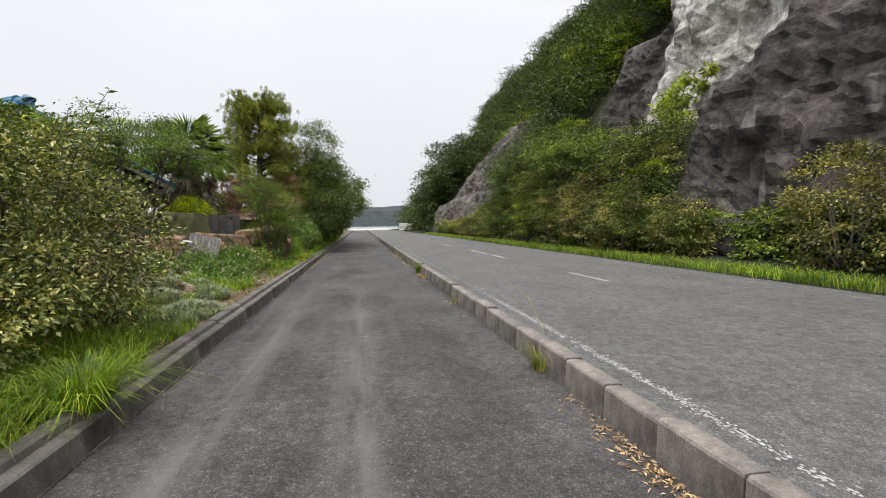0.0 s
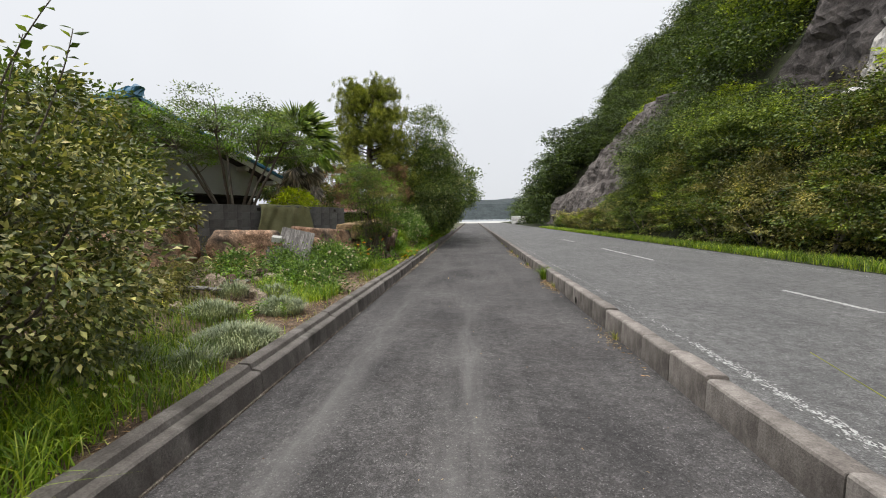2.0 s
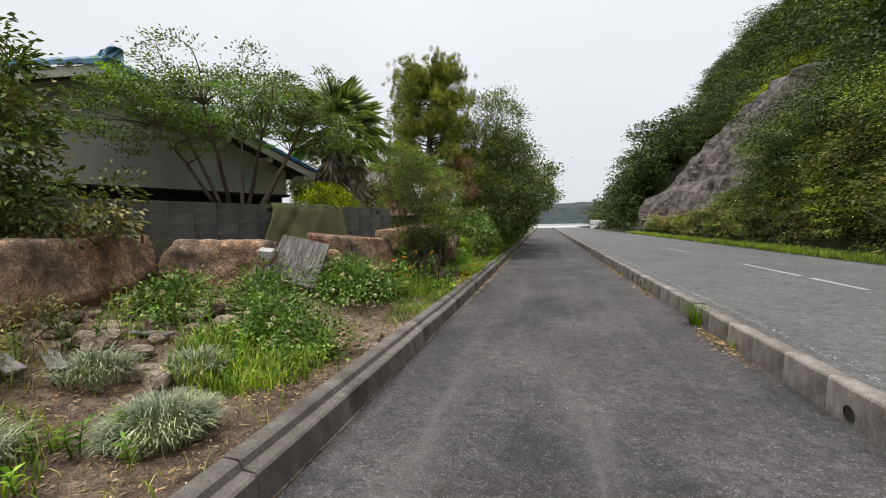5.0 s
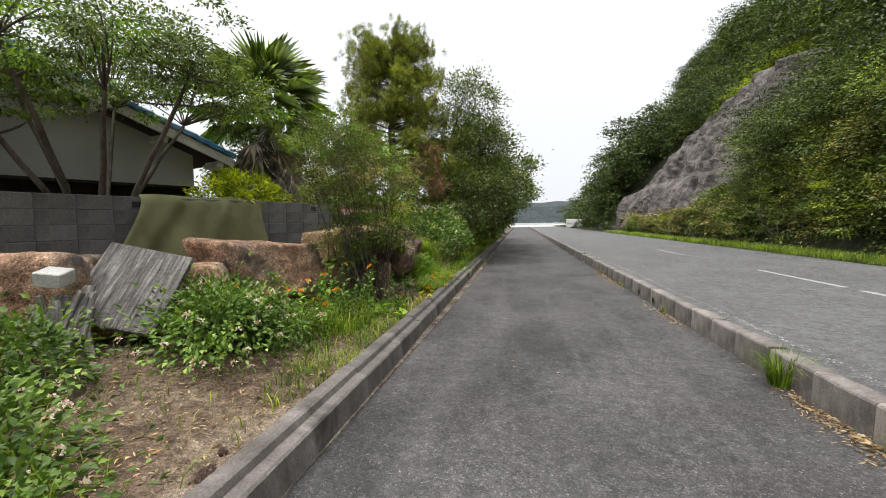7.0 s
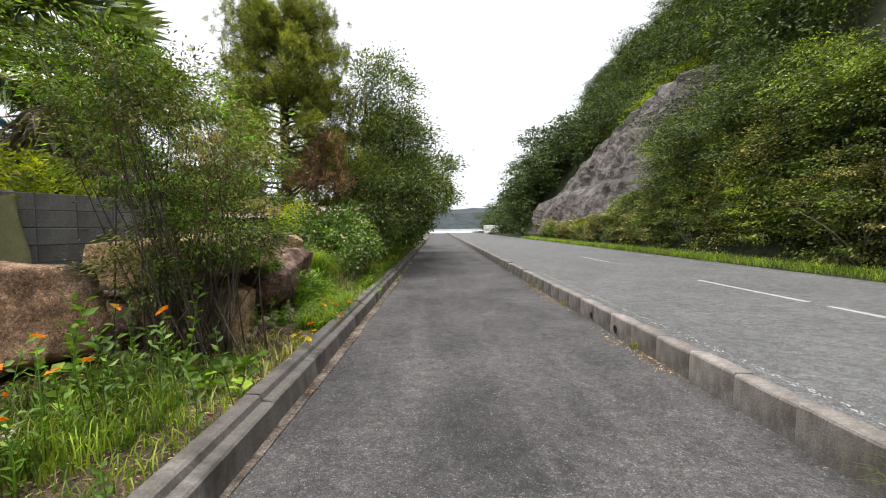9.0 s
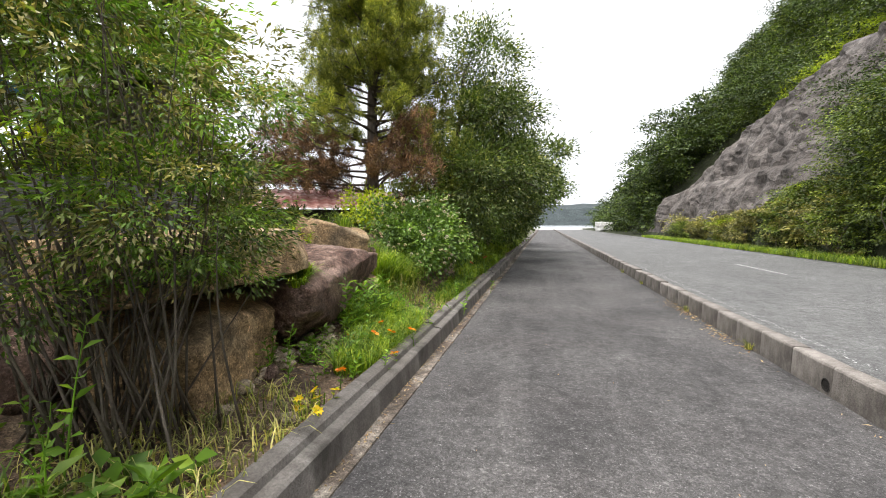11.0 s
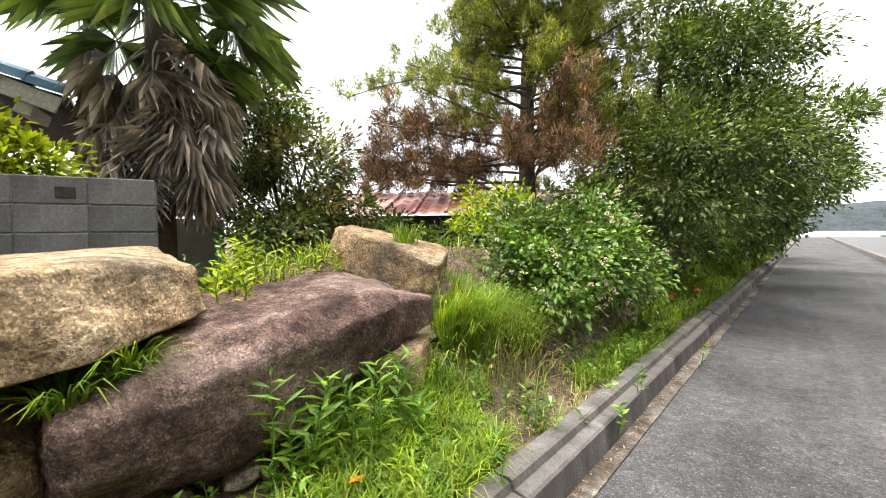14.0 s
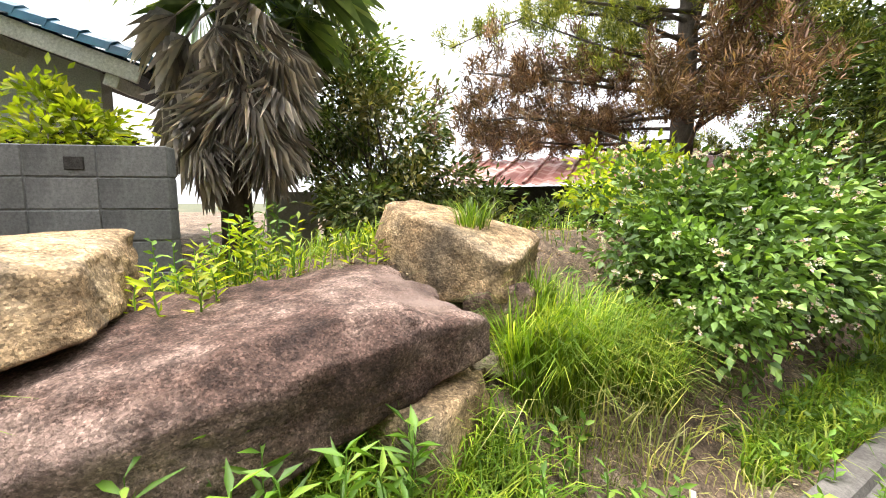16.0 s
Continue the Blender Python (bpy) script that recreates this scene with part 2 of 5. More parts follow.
MAT["bark"] = rough_mat("bark", [(0.3, (0.055, 0.043, 0.034)), (0.7, (0.19, 0.16, 0.13))], 6, 40, 0.95, 0.9, 0.02, stretch=(1, 1, 0.25))
MAT["twig"] = rough_mat("pale_twig", [(0.3, (0.12, 0.10, 0.08)), (0.7, (0.30, 0.27, 0.23))], 8, 40, 0.9, 0.5, 0.01)
MAT["old_wood"] = rough_mat("weathered_wood", [(0.3, (0.055, 0.05, 0.046)), (0.5, (0.17, 0.158, 0.147)), (0.7, (0.36, 0.34, 0.32))], 5, 30, 0.9, 1.0, 0.02, stretch=(8, 0.7, 8))
# Near-black for timber, and for shade coloured onto walls and openings.
MAT["dark"] = rough_mat("dark_timber_and_shade", [(0.3, (0.015, 0.013, 0.012)), (0.7, (0.05, 0.045, 0.04))], 4, 30)
MAT["trim"] = rough_mat("pale_trim", [(0.3, (0.55, 0.54, 0.50)), (0.7, (0.72, 0.71, 0.67))], 3, 40, 0.7, 0.2, 0.004)
MAT["net"] = rough_mat("olive_sheet", [(0.3, (0.115, 0.115, 0.050)), (0.7, (0.23, 0.225, 0.115))], 1.6, 90, 0.8, 0.4, 0.01, stain=(1.2, (1, 1, 0.5), 0.6, (0.31, 0.30, 0.18)))
MAT["white"] = rough_mat("worn_white_paint", [(0.3, (0.33, 0.33, 0.32)), (0.7, (0.55, 0.55, 0.53))], 12, 60, 0.8, 0.4, 0.004)
MAT["concrete"] = rough_mat("pale_concrete", [(0.3, (0.36, 0.35, 0.33)), (0.7, (0.55, 0.54, 0.51))], 4, 50, 0.9, 0.4, 0.006)
MAT["rust"] = rough_mat("rusted_iron", [(0.3, (0.05, 0.03, 0.02)), (0.7, (0.16, 0.08, 0.05))], 9, 60)
MAT["straw"] = leaf_mat("dry_litter", [(0.0, (0.16, 0.09, 0.055)), (0.5, (0.32, 0.22, 0.13)), (1.0, (0.50, 0.40, 0.27))], 0.9, 0.1)
m_tin, t_tin, b_tin = nodes_of("red_tin_roof")
t_tin.links.new(mix(t_tin, ramp(t_tin, texture(t_tin, "noise", 1.4, 6, stretch=(0.5, 3, 1)), [(0.45, g(0)), (0.62, g(1))]), (0.33, 0.12, 0.10), (0.62, 0.44, 0.40)), b_tin.inputs["Base Color"])
b_tin.inputs["Roughness"].default_value = 0.55
MAT["tin"] = m_tin
m_tile, t_tile, b_tile = nodes_of("blue_glazed_tile")
t_tile.links.new(ramp(t_tile, texture(t_tile, "noise", 5, 4), [(0.3, (0.03, 0.10, 0.18)), (0.7, (0.07, 0.22, 0.34))]), b_tile.inputs["Base Color"])
b_tile.inputs["Roughness"].default_value = 0.3
MAT["tile"] = m_tile
m_sea, t_sea, b_sea = nodes_of("sea_water")
b_sea.inputs["Base Color"].default_value, b_sea.inputs["Roughness"].default_value = (0.22, 0.24, 0.25, 1), 0.25
bump(t_sea, b_sea, texture(t_sea, "noise", 0.6, 4), 0.3, 0.1)
MAT["sea"] = m_sea
# leaves
G1, G2, G3 = (0.028, 0.055, 0.012), (0.06, 0.115, 0.022), (0.12, 0.19, 0.04)
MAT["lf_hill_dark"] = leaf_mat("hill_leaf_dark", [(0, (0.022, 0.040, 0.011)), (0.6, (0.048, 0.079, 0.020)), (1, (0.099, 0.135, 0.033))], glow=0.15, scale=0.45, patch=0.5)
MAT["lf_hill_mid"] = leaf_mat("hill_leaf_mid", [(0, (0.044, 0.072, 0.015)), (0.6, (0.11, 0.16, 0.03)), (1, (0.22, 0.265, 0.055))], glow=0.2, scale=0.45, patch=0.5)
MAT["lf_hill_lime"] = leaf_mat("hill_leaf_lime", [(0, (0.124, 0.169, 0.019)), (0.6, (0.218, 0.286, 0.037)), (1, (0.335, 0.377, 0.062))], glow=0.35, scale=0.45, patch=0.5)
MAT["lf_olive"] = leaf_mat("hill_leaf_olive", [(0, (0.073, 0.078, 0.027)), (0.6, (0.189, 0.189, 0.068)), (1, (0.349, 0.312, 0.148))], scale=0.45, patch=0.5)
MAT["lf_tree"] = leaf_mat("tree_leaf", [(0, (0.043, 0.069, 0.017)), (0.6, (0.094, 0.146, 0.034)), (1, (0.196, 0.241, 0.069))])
MAT["lf_bright"] = leaf_mat("bright_leaf", [(0, (0.065, 0.130, 0.017)), (0.6, (0.131, 0.247, 0.031)), (1, (0.248, 0.364, 0.062))], glow=0.35)
MAT["lf_yellow"] = leaf_mat("yellow_leaf", [(0, (0.189, 0.247, 0.015)), (0.6, (0.349, 0.429, 0.025)), (1, (0.524, 0.520, 0.062))], glow=0.4)
MAT["lf_varieg"] = leaf_mat("variegated_leaf", [(0, (0.045, 0.066, 0.017)), (0.55, (0.125, 0.15, 0.042)), (0.82, (0.31, 0.315, 0.12)), (1, (0.62, 0.56, 0.30))], rough=0.4, glow=0.15)
MAT["lf_gloss"] = leaf_mat("glossy_leaf", [(0, (0.042, 0.068, 0.020)), (0.6, (0.097, 0.140, 0.038)), (0.85, (0.192, 0.218, 0.089)), (1, (0.419, 0.421, 0.208))], rough=0.35)
MAT["lf_lantana"] = leaf_mat("lantana_leaf", [(0, (0.052, 0.101, 0.020)), (0.6, (0.110, 0.195, 0.037)), (1, (0.204, 0.299, 0.074))], rough=0.5)
MAT["lf_silver"] = leaf_mat("silver_leaf", [(0, (0.147, 0.183, 0.115)), (0.6, (0.261, 0.304, 0.193)), (1, (0.409, 0.436, 0.299))], rough=0.8, glow=0.04, patch=0.2)
MAT["needle"] = leaf_mat("pine_needle", [(0, (0.072, 0.102, 0.017)), (0.6, (0.204, 0.234, 0.042)), (1, (0.396, 0.396, 0.090))], glow=0.2)
MAT["needle_dead"] = leaf_mat("dead_needle", [(0, (0.085, 0.045, 0.032)), (0.6, (0.20, 0.115, 0.08)), (1, (0.34, 0.22, 0.15))], glow=0.15)
MAT["palm"] = leaf_mat("palm_blade", [(0, (0.07, 0.115, 0.025)), (0.6, (0.15, 0.22, 0.05)), (1, (0.32, 0.38, 0.11))], rough=0.4)
MAT["palm_dead"] = leaf_mat("dead_palm_blade", [(0, (0.18, 0.158, 0.150)), (0.6, (0.42, 0.375, 0.355)), (1, (0.66, 0.61, 0.575))], rough=0.8, glow=0.03, patch=0.3)
MAT["grass"] = leaf_mat("grass_blade", [(0, (0.058, 0.112, 0.010)), (0.6, (0.14, 0.225, 0.020)), (1, (0.30, 0.34, 0.05))], glow=0.35)
MAT["grass_dry"] = leaf_mat("dry_grass_blade", [(0, (0.130, 0.156, 0.037)), (0.6, (0.286, 0.299, 0.093)), (1, (0.546, 0.481, 0.235))], glow=0.3)
MAT["petal_pink"] = leaf_mat("pink_petal", [(0, (0.632, 0.287, 0.380)), (0.5, (0.700, 0.598, 0.575)), (1, (0.700, 0.700, 0.667))], glow=0.3, patch=0.1)
MAT["petal_orange"] = leaf_mat("orange_petal", [(0, (0.75, 0.16, 0.01)), (1, (0.85, 0.30, 0.02))], glow=0.3, patch=0.1)
MAT["petal_yellow"] = leaf_mat("yellow_petal", [(0, (0.75, 0.50, 0.01)), (1, (0.85, 0.65, 0.03))], glow=0.3, patch=0.1)
MAT["petal_red"] = leaf_mat("red_petal", [(0, (0.55, 0.02, 0.04)), (1, (0.70, 0.06, 0.08))], glow=0.3, patch=0.1)
MAT["far_wood"] = rough_mat("far_woodland", [(0.3, (0.03, 0.04, 0.042)), (0.7, (0.065, 0.078, 0.08))], 0.09, 0.5, 0.95, 0.6, 2.0)

# ---- mesh helpers ----
RNG = np.random.default_rng(7)


def mesh_of(name, verts, faces, mats, smooth=False):
    me = bpy.data.meshes.new(name)
    me.from_pydata([tuple(v) for v in verts], [], faces)
    for m in (mats if isinstance(mats, list) else [mats]):
        me.materials.append(m)
    if smooth:
        me.polygons.foreach_set("use_smooth", [True] * len(me.polygons))
    me.update()
    return me


def soup(name, verts, tri, mat):
    """A mesh from arrays: verts (n, 3), tri (m, 3)."""
    me = bpy.data.meshes.new(name)
    me.vertices.add(len(verts))
    me.vertices.foreach_set("co", np.asarray(verts, np.float32).ravel())
    me.loops.add(tri.size)
    me.loops.foreach_set("vertex_index", tri.astype(np.int32).ravel())
    me.polygons.add(len(tri))
    me.polygons.foreach_set("loop_start", np.arange(0, tri.size, 3, dtype=np.int32))
    me.materials.append(mat)
    me.update(calc_edges=True)
    return me


def from_bm(name, bm, mat, smooth=False):
    me = bpy.data.meshes.new(name)
    bm.to_mesh(me)
    bm.free()
    for m in (mat if isinstance(mat, list) else [mat]):
        me.materials.append(m)
    if smooth:
        me.polygons.foreach_set("use_smooth", [True] * len(me.polygons))
    return me


def part(name, me, parent, label=""):
    ob = new(name, me)
    ob.parent = parent
    return tagged(ob, label)


def thing(name, at, label, category, group="", kind="", rz=0):
    ob = new(name)
    ob.matrix_world = pose(*at, 0, 0, rz)
    return tagged(ob, label, category, group, kind)


def unit(v):
    return v / np.maximum(np.linalg.norm(v, axis=-1, keepdims=True), 1e-9)


def leaf_soup(name, pts, dirs, length, width, mat, fold=0.25):
    """One folded pointed blade at each point, along its direction."""
    n = len(pts)
    dirs = unit(dirs)
    side = unit(np.cross(dirs, RNG.normal(size=(n, 3)) * 0.6 + np.array([0, 0, 1.0])))
    nor = np.cross(side, dirs)
    L = (length * RNG.uniform(0.65, 1.3, n))[:, None]
    W = (width * RNG.uniform(0.75, 1.25, n))[:, None]
    mid = pts + dirs * L * 0.45
    v = np.stack([pts, mid + side * W * 0.5 + nor * W * fold, pts + dirs * L - nor * L * 0.12, mid - side * W * 0.5 + nor * W * fold], 1).reshape(-1, 3)
    k = np.arange(n)[:, None] * 4
    return soup(name, v, np.concatenate([k + [0, 1, 2], k + [0, 2, 3]]), mat)


def crown_points(blobs, n, spread, shell=0.45, flat=0.7, per=40):
    """Leaves in tufts in and on ellipsoids (x, y, z, rx, ry, rz): points and outward directions."""
    blobs = np.array(blobs, float)
    vol = np.prod(blobs[:, 3:], 1) ** (2 / 3)
    tufts = max(4, n // per)
    pick = RNG.choice(len(blobs), tufts, p=vol / vol.sum())
    d = unit(RNG.normal(size=(tufts, 3)))
    r = RNG.uniform(shell, 1.08, tufts) ** 0.6
    c = blobs[pick, :3] + d * blobs[pick, 3:] * r[:, None]
    size = spread * RNG.uniform(0.6, 1.4, tufts)
    k = np.repeat(np.arange(tufts), per)
    off = RNG.normal(size=(len(k), 3)) * size[k][:, None] * np.array([1, 1, flat])
    out = d[k] * 0.6 + unit(off) * 0.8 + RNG.normal(size=off.shape) * 0.35 + np.array([0, 0, -0.12])
    return c[k] + off, out, c


def tube(path, radii, sides=6):
    """Verts and faces of a tapered tube along a path."""
    path = np.array(path, float)
    tan = unit(np.gradient(path, axis=0))
    a = unit(np.cross(tan, np.array([0.31, 0.52, 0.79])))
    b = np.cross(tan, a)
    ang = np.linspace(0, 2 * np.pi, sides, endpoint=False)
    v = path[:, None] + (a[:, None] * np.cos(ang)[None, :, None] + b[:, None] * np.sin(ang)[None, :, None]) * np.array(radii)[:, None, None]
    n = len(path)
    f = [(i * sides + j, i * sides + (j + 1) % sides, (i + 1) * sides + (j + 1) % sides, (i + 1) * sides + j) for i in range(n - 1) for j in range(sides)]
    f.append(tuple(range((n - 1) * sides, n * sides)))
    f.append(tuple(reversed(range(sides))))
    return v.reshape(-1, 3).tolist(), f


def join(pieces):
    verts, faces = [], []
    for v, f in pieces:
        o = len(verts)
        verts += v
        faces += [tuple(i + o for i in q) for q in f]
    return verts, faces


def bent(a, b, sag=0.15, n=5):
    a, b = np.array(a, float), np.array(b, float)
    t = np.linspace(0, 1, n)[:, None]
    w = RNG.normal(size=3) * sag * np.linalg.norm(b - a)
    return a + (b - a) * t + w * np.sin(np.pi * t) * 0.5 + np.array([0, 0, 1]) * sag * np.linalg.norm(b - a) * np.sin(np.pi * t) * 0.4


def box(sx, sy, sz, bevel=0.0, at=(0, 0, 0), seg=1):
    bm = bmesh.new()
    bmesh.ops.create_cube(bm, size=1, matrix=Matrix.Translation(at) @ Matrix.Diagonal((sx, sy, sz, 1)))
    if bevel:
        bmesh.ops.bevel(bm, geom=bm.edges[:], offset=bevel, segments=seg, affect="EDGES", profile=0.6)
    return bm


def smooth(a, b, v):
    t = np.clip((v - a) / (b - a), 0, 1)
    return t * t * (3 - 2 * t)


def fbm(p, octaves=4):
    return noise.fractal(p, 0.9, 2.1, octaves)

# ---- ground, path, road ----
def sheet(name, x0, x1, y0, y1, z, mat, label, category, nx=1, ny=1, height=None):
    xs, ys = np.linspace(x0, x1, nx + 1), np.linspace(y0, y1, ny + 1)
    v = [(x, y, z + (height(x, y) if height else 0)) for y in ys for x in xs]
    f = [(j * (nx + 1) + i, j * (nx + 1) + i + 1, (j + 1) * (nx + 1) + i + 1, (j + 1) * (nx + 1) + i) for j in range(ny) for i in range(nx)]
    return tagged(new(name, mesh_of(name, v, f, mat, bool(height))), label, category, kind="structure")


END = 120.0
KL, KR = -1.87, 1.74
tagged(new("ground", from_bm("ground", box(6000, 6000, 1, 0, (0, 0, -0.75)), MAT["ground"])), "flat scrubby ground reaching to the horizon", "ground", kind="structure")
path_ob = tagged(new("pavement", from_bm("pavement", box(KR - KL + 0.2, END + 30, 0.24, 0, ((KL + KR) / 2, END / 2 - 15, -0.12)), MAT["path"])), "grey-brown worn asphalt footway with pale streaks", "pavement", kind="structure")
ROAD_Z = 0.15
tagged(new("road", from_bm("road", box(8.95 - 1.9, END + 30, 0.4, 0, ((8.95 + 1.9) / 2, END / 2 - 15, ROAD_Z - 0.2)), MAT["road"])), "plain grey two-lane asphalt road", "road", kind="structure")
tagged(new("ground_lot", from_bm("ground_lot", box(120, 60, 0.3, 0, (0, END + 30, -0.02)), MAT["concrete"])), "pale concrete lot at the end of the road", "pavement", kind="structure")
tagged(new("water", from_bm("water", box(3000, 320, 0.2, 0, (0, END + 220, -0.15)), MAT["sea"])), "flat grey sea beyond the road's end", "water", kind="structure")


def verge_height(x, y):
    rise = smooth(-2.2, -5.0, x) * 0.42 + smooth(-5, -9, x) * 0.25
    bank = 0.45 * smooth(-2.3, -3.2, x) * smooth(17.5, 20.5, y) * smooth(-5.2, -4.0, x)
    bank += 0.42 * smooth(-3.25, -3.9, x) * smooth(16.3, 18.3, y) * smooth(24.5, 21.5, y) * smooth(-5.0, -4.2, x)
    return rise + bank + 0.06 * fbm(Vector((x * 0.9, y * 0.9, 1.7))) + 0.025 * fbm(Vector((x * 4, y * 4, 3.1)))


VERGE = 0.17
sheet("ground_verge", -40, -2.07, -20, 45, VERGE, MAT["soil"], "brown soil verge with dry litter and pebbles", "ground", 150, 280, lambda x, y: verge_height(x, y) if x > -20 else 0.7)
sheet("ground_verge_far", -40, -2.07, 45, 112, VERGE + 0.1, MAT["ground"], "weedy soil strip beside the footway", "ground", 4, 12, lambda x, y: 0.0 if x > -3 else 0.6)


def on_verge(x, y):
    return VERGE + verge_height(x, y)


def hill_x(y, z):
    """How far back the hillside stands at that height."""
    base = 10.9 + 0.6 * math.sin(y * 0.16) + np.interp(z, (0, 1.5, 4, 8.5, 16, 25, 32, 34), (0, 0.9, 2.6, 5.8, 11.3, 17.2, 25, 46))
    base += smooth(60, 110, y) * 1.5
    back = smooth(24.5, 22.5, y) * smooth(5.8, 6.8, z)
    x = base * (1 - back) + (15.2 + 0.14 * z + max(0, z - 19) * 0.8) * back
    dark = smooth(21.5, 23.5, y) * smooth(30, 26, y) * smooth(6.2, 7.2, z) * smooth(14, 12.5, z)
    x = x * (1 - dark) + (15.9 + 0.12 * z) * dark
    top = np.interp(y, (8, 11, 13, 15, 17), (20, 12, 8.2, 6.3, 5.0))
    front = smooth(17.0, 15.6, y) * smooth(top + 0.9, top, z)
    x = x * (1 - front) + (12.2 + 0.26 * z) * front
    high = np.interp(y, (36, 42, 50, 63, 66), (10.6, 11.0, 8.6, 3.6, 2.2))
    grey = smooth(36.5, 39, y) * smooth(66, 62, y) * smooth(high + 1.2, high, z)
    x = x * (1 - grey) + (10.3 + 0.36 * z + smooth(4.4, 5.0, z) * 0.7) * grey
    rocky = max(front, back, dark, grey * 0.8)
    p = Vector((y, z, 4.0))
    x += fbm(p * 0.35) * (0.35 + 0.35 * rocky) + rocky * (0.22 * fbm(p * 1.3) + 0.06 * fbm(p * 4.0) - 0.45 * max(0, noise.noise(Vector((y * 0.9, z * 0.3, 9)))) - 0.25 * abs(noise.noise(Vector((y * 0.5, z * 0.5, 29)))))
    kind = 1 if front > 0.4 else 3 if grey > 0.4 and z > np.interp(y, (36, 42, 60), (4.6, 2.0, 0.4)) else 1 if dark > 0.5 else 2 if back > 0.5 and z < 22 else 0
    return x, kind


def build_hill():
    ys = np.concatenate([np.arange(-20, 30, 0.25), np.arange(30, 60, 0.4), np.arange(60, 150, 2.0)])
    zs = np.concatenate([np.arange(-0.4, 14, 0.25), np.arange(14, 24, 0.5), np.arange(24, 34.2, 1.0)])
    v, kinds = [], []
    for y in ys:
        for z in zs:
            fade = 1 - 0.75 * smooth(70, 150, y)
            x, k = hill_x(y, z)
            v.append((x + (1 - fade) * 4, y, z * fade + (0.0 if z > 0 else -0.1)))
            kinds.append(k)
    n = len(zs)
    f = [(i * n + j, i * n + j + 1, (i + 1) * n + j + 1, (i + 1) * n + j) for i in range(len(ys) - 1) for j in range(n - 1)]
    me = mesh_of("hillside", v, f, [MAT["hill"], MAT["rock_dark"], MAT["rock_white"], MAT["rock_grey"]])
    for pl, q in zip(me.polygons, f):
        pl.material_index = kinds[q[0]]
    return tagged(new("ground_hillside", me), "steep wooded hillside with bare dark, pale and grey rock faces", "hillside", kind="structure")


build_hill()
# Strip shares the darkened soil, so shade below the scrub is in its colour.
sheet("ground_verge_right", 8.93, 13.5, -20, 140, ROAD_Z - 0.02, MAT["hill"], "soil strip coloured dark for the shade under the roadside scrub", "ground", 10, 100, lambda x, y: 0.06 * (x - 8.9) + 0.05 * fbm(Vector((x, y, 2))))


# ---- kerbs ----
def kerb_block(name, profile, length, mat):
    """A kerb stone with worn upper edges: the profile pushed along y."""
    v, f = [], []
    k = len(profile)
    steps = (0.002, 0.008, length / 2, length - 0.008, length - 0.002)
    for i, s in enumerate(steps):
        for x, z in profile:
            in_ = 0.003 if i in (0, 4) else 0.0
            j = 0.006 * noise.noise(Vector((x * 9, s * 5, z * 9)))
            v.append((x + in_ * (1 if x < sum(p[0] for p in profile) / k else -1) + j, s, z - in_ * (z > 0.1) + j))
    for i in range(len(steps) - 1):
        for j in range(k):
            f.append((i * k + j, i * k + (j + 1) % k, (i + 1) * k + (j + 1) % k, (i + 1) * k + j))
    f.append(tuple(range(k)))
    f.append(tuple(reversed(range((len(steps) - 1) * k, len(steps) * k))))
    bm = bmesh.new()
    vs = [bm.verts.new(p) for p in v]
    for q in f:
        bm.faces.new([vs[i] for i in q])
    bmesh.ops.recalc_face_normals(bm, faces=bm.faces[:])
    return from_bm(name, bm, mat)


PROFILE_R = [(KR, -0.12), (KR + 0.012, 0.248), (KR + 0.022, 0.264), (KR + 0.04, 0.27), (KR + 0.165, 0.268), (KR + 0.18, 0.258), (KR + 0.188, 0.24), (KR + 0.19, -0.12)]
PROFILE_L = [(KL + 0.03, -0.12), (KL + 0.012, 0.185), (KL - 0.004, 0.2), (KL - 0.075, 0.208), (KL - 0.092, 0.248), (KL - 0.115, 0.258), (KL - 0.20, 0.262), (KL - 0.21, 0.25), (KL - 0.215, -0.12)]
kerb_r = thing("kerb_right", (0, 0, 0), "grey stained concrete kerb between footway and road", "kerb", kind="structure")
kerb_l = thing("kerb_left", (0, 0, 0), "low grey concrete kerb wall holding back the verge", "kerb", kind="structure")
stones_r = [kerb_block("kerb_stone", PROFILE_R, 0.6, MAT["kerb"]) for _ in range(4)]
stone_l = kerb_block("kerb_stone", PROFILE_L, 2.0, MAT["kerb_old"])


def kerb_rows():
    for i in range(-4, 96):
        ob = part("kerb_stone", stones_r[i % 4], kerb_r)
        ob.matrix_local = pose(RNG.normal() * 0.002, i * 0.6, RNG.normal() * 0.002, 0, RNG.normal() * 0.25, RNG.normal() * 0.12)
    for i in range(-3, 30):
        ob = part("kerb_stone", stone_l, kerb_l)
        ob.matrix_local = pose(RNG.normal() * 0.004, i * 2.0 - 0.6, RNG.normal() * 0.004, 0, 0, RNG.normal() * 0.08)
    for par, prof, mat in ((kerb_r, PROFILE_R, MAT["kerb"]), (kerb_l, PROFILE_L, MAT["kerb_old"])):
        y0 = 57.6 if par is kerb_r else 59.4
        far = part("far_kerb", kerb_block("far_kerb", prof, END - y0, mat), par)
        far.matrix_local = pose(0, y0, 0)


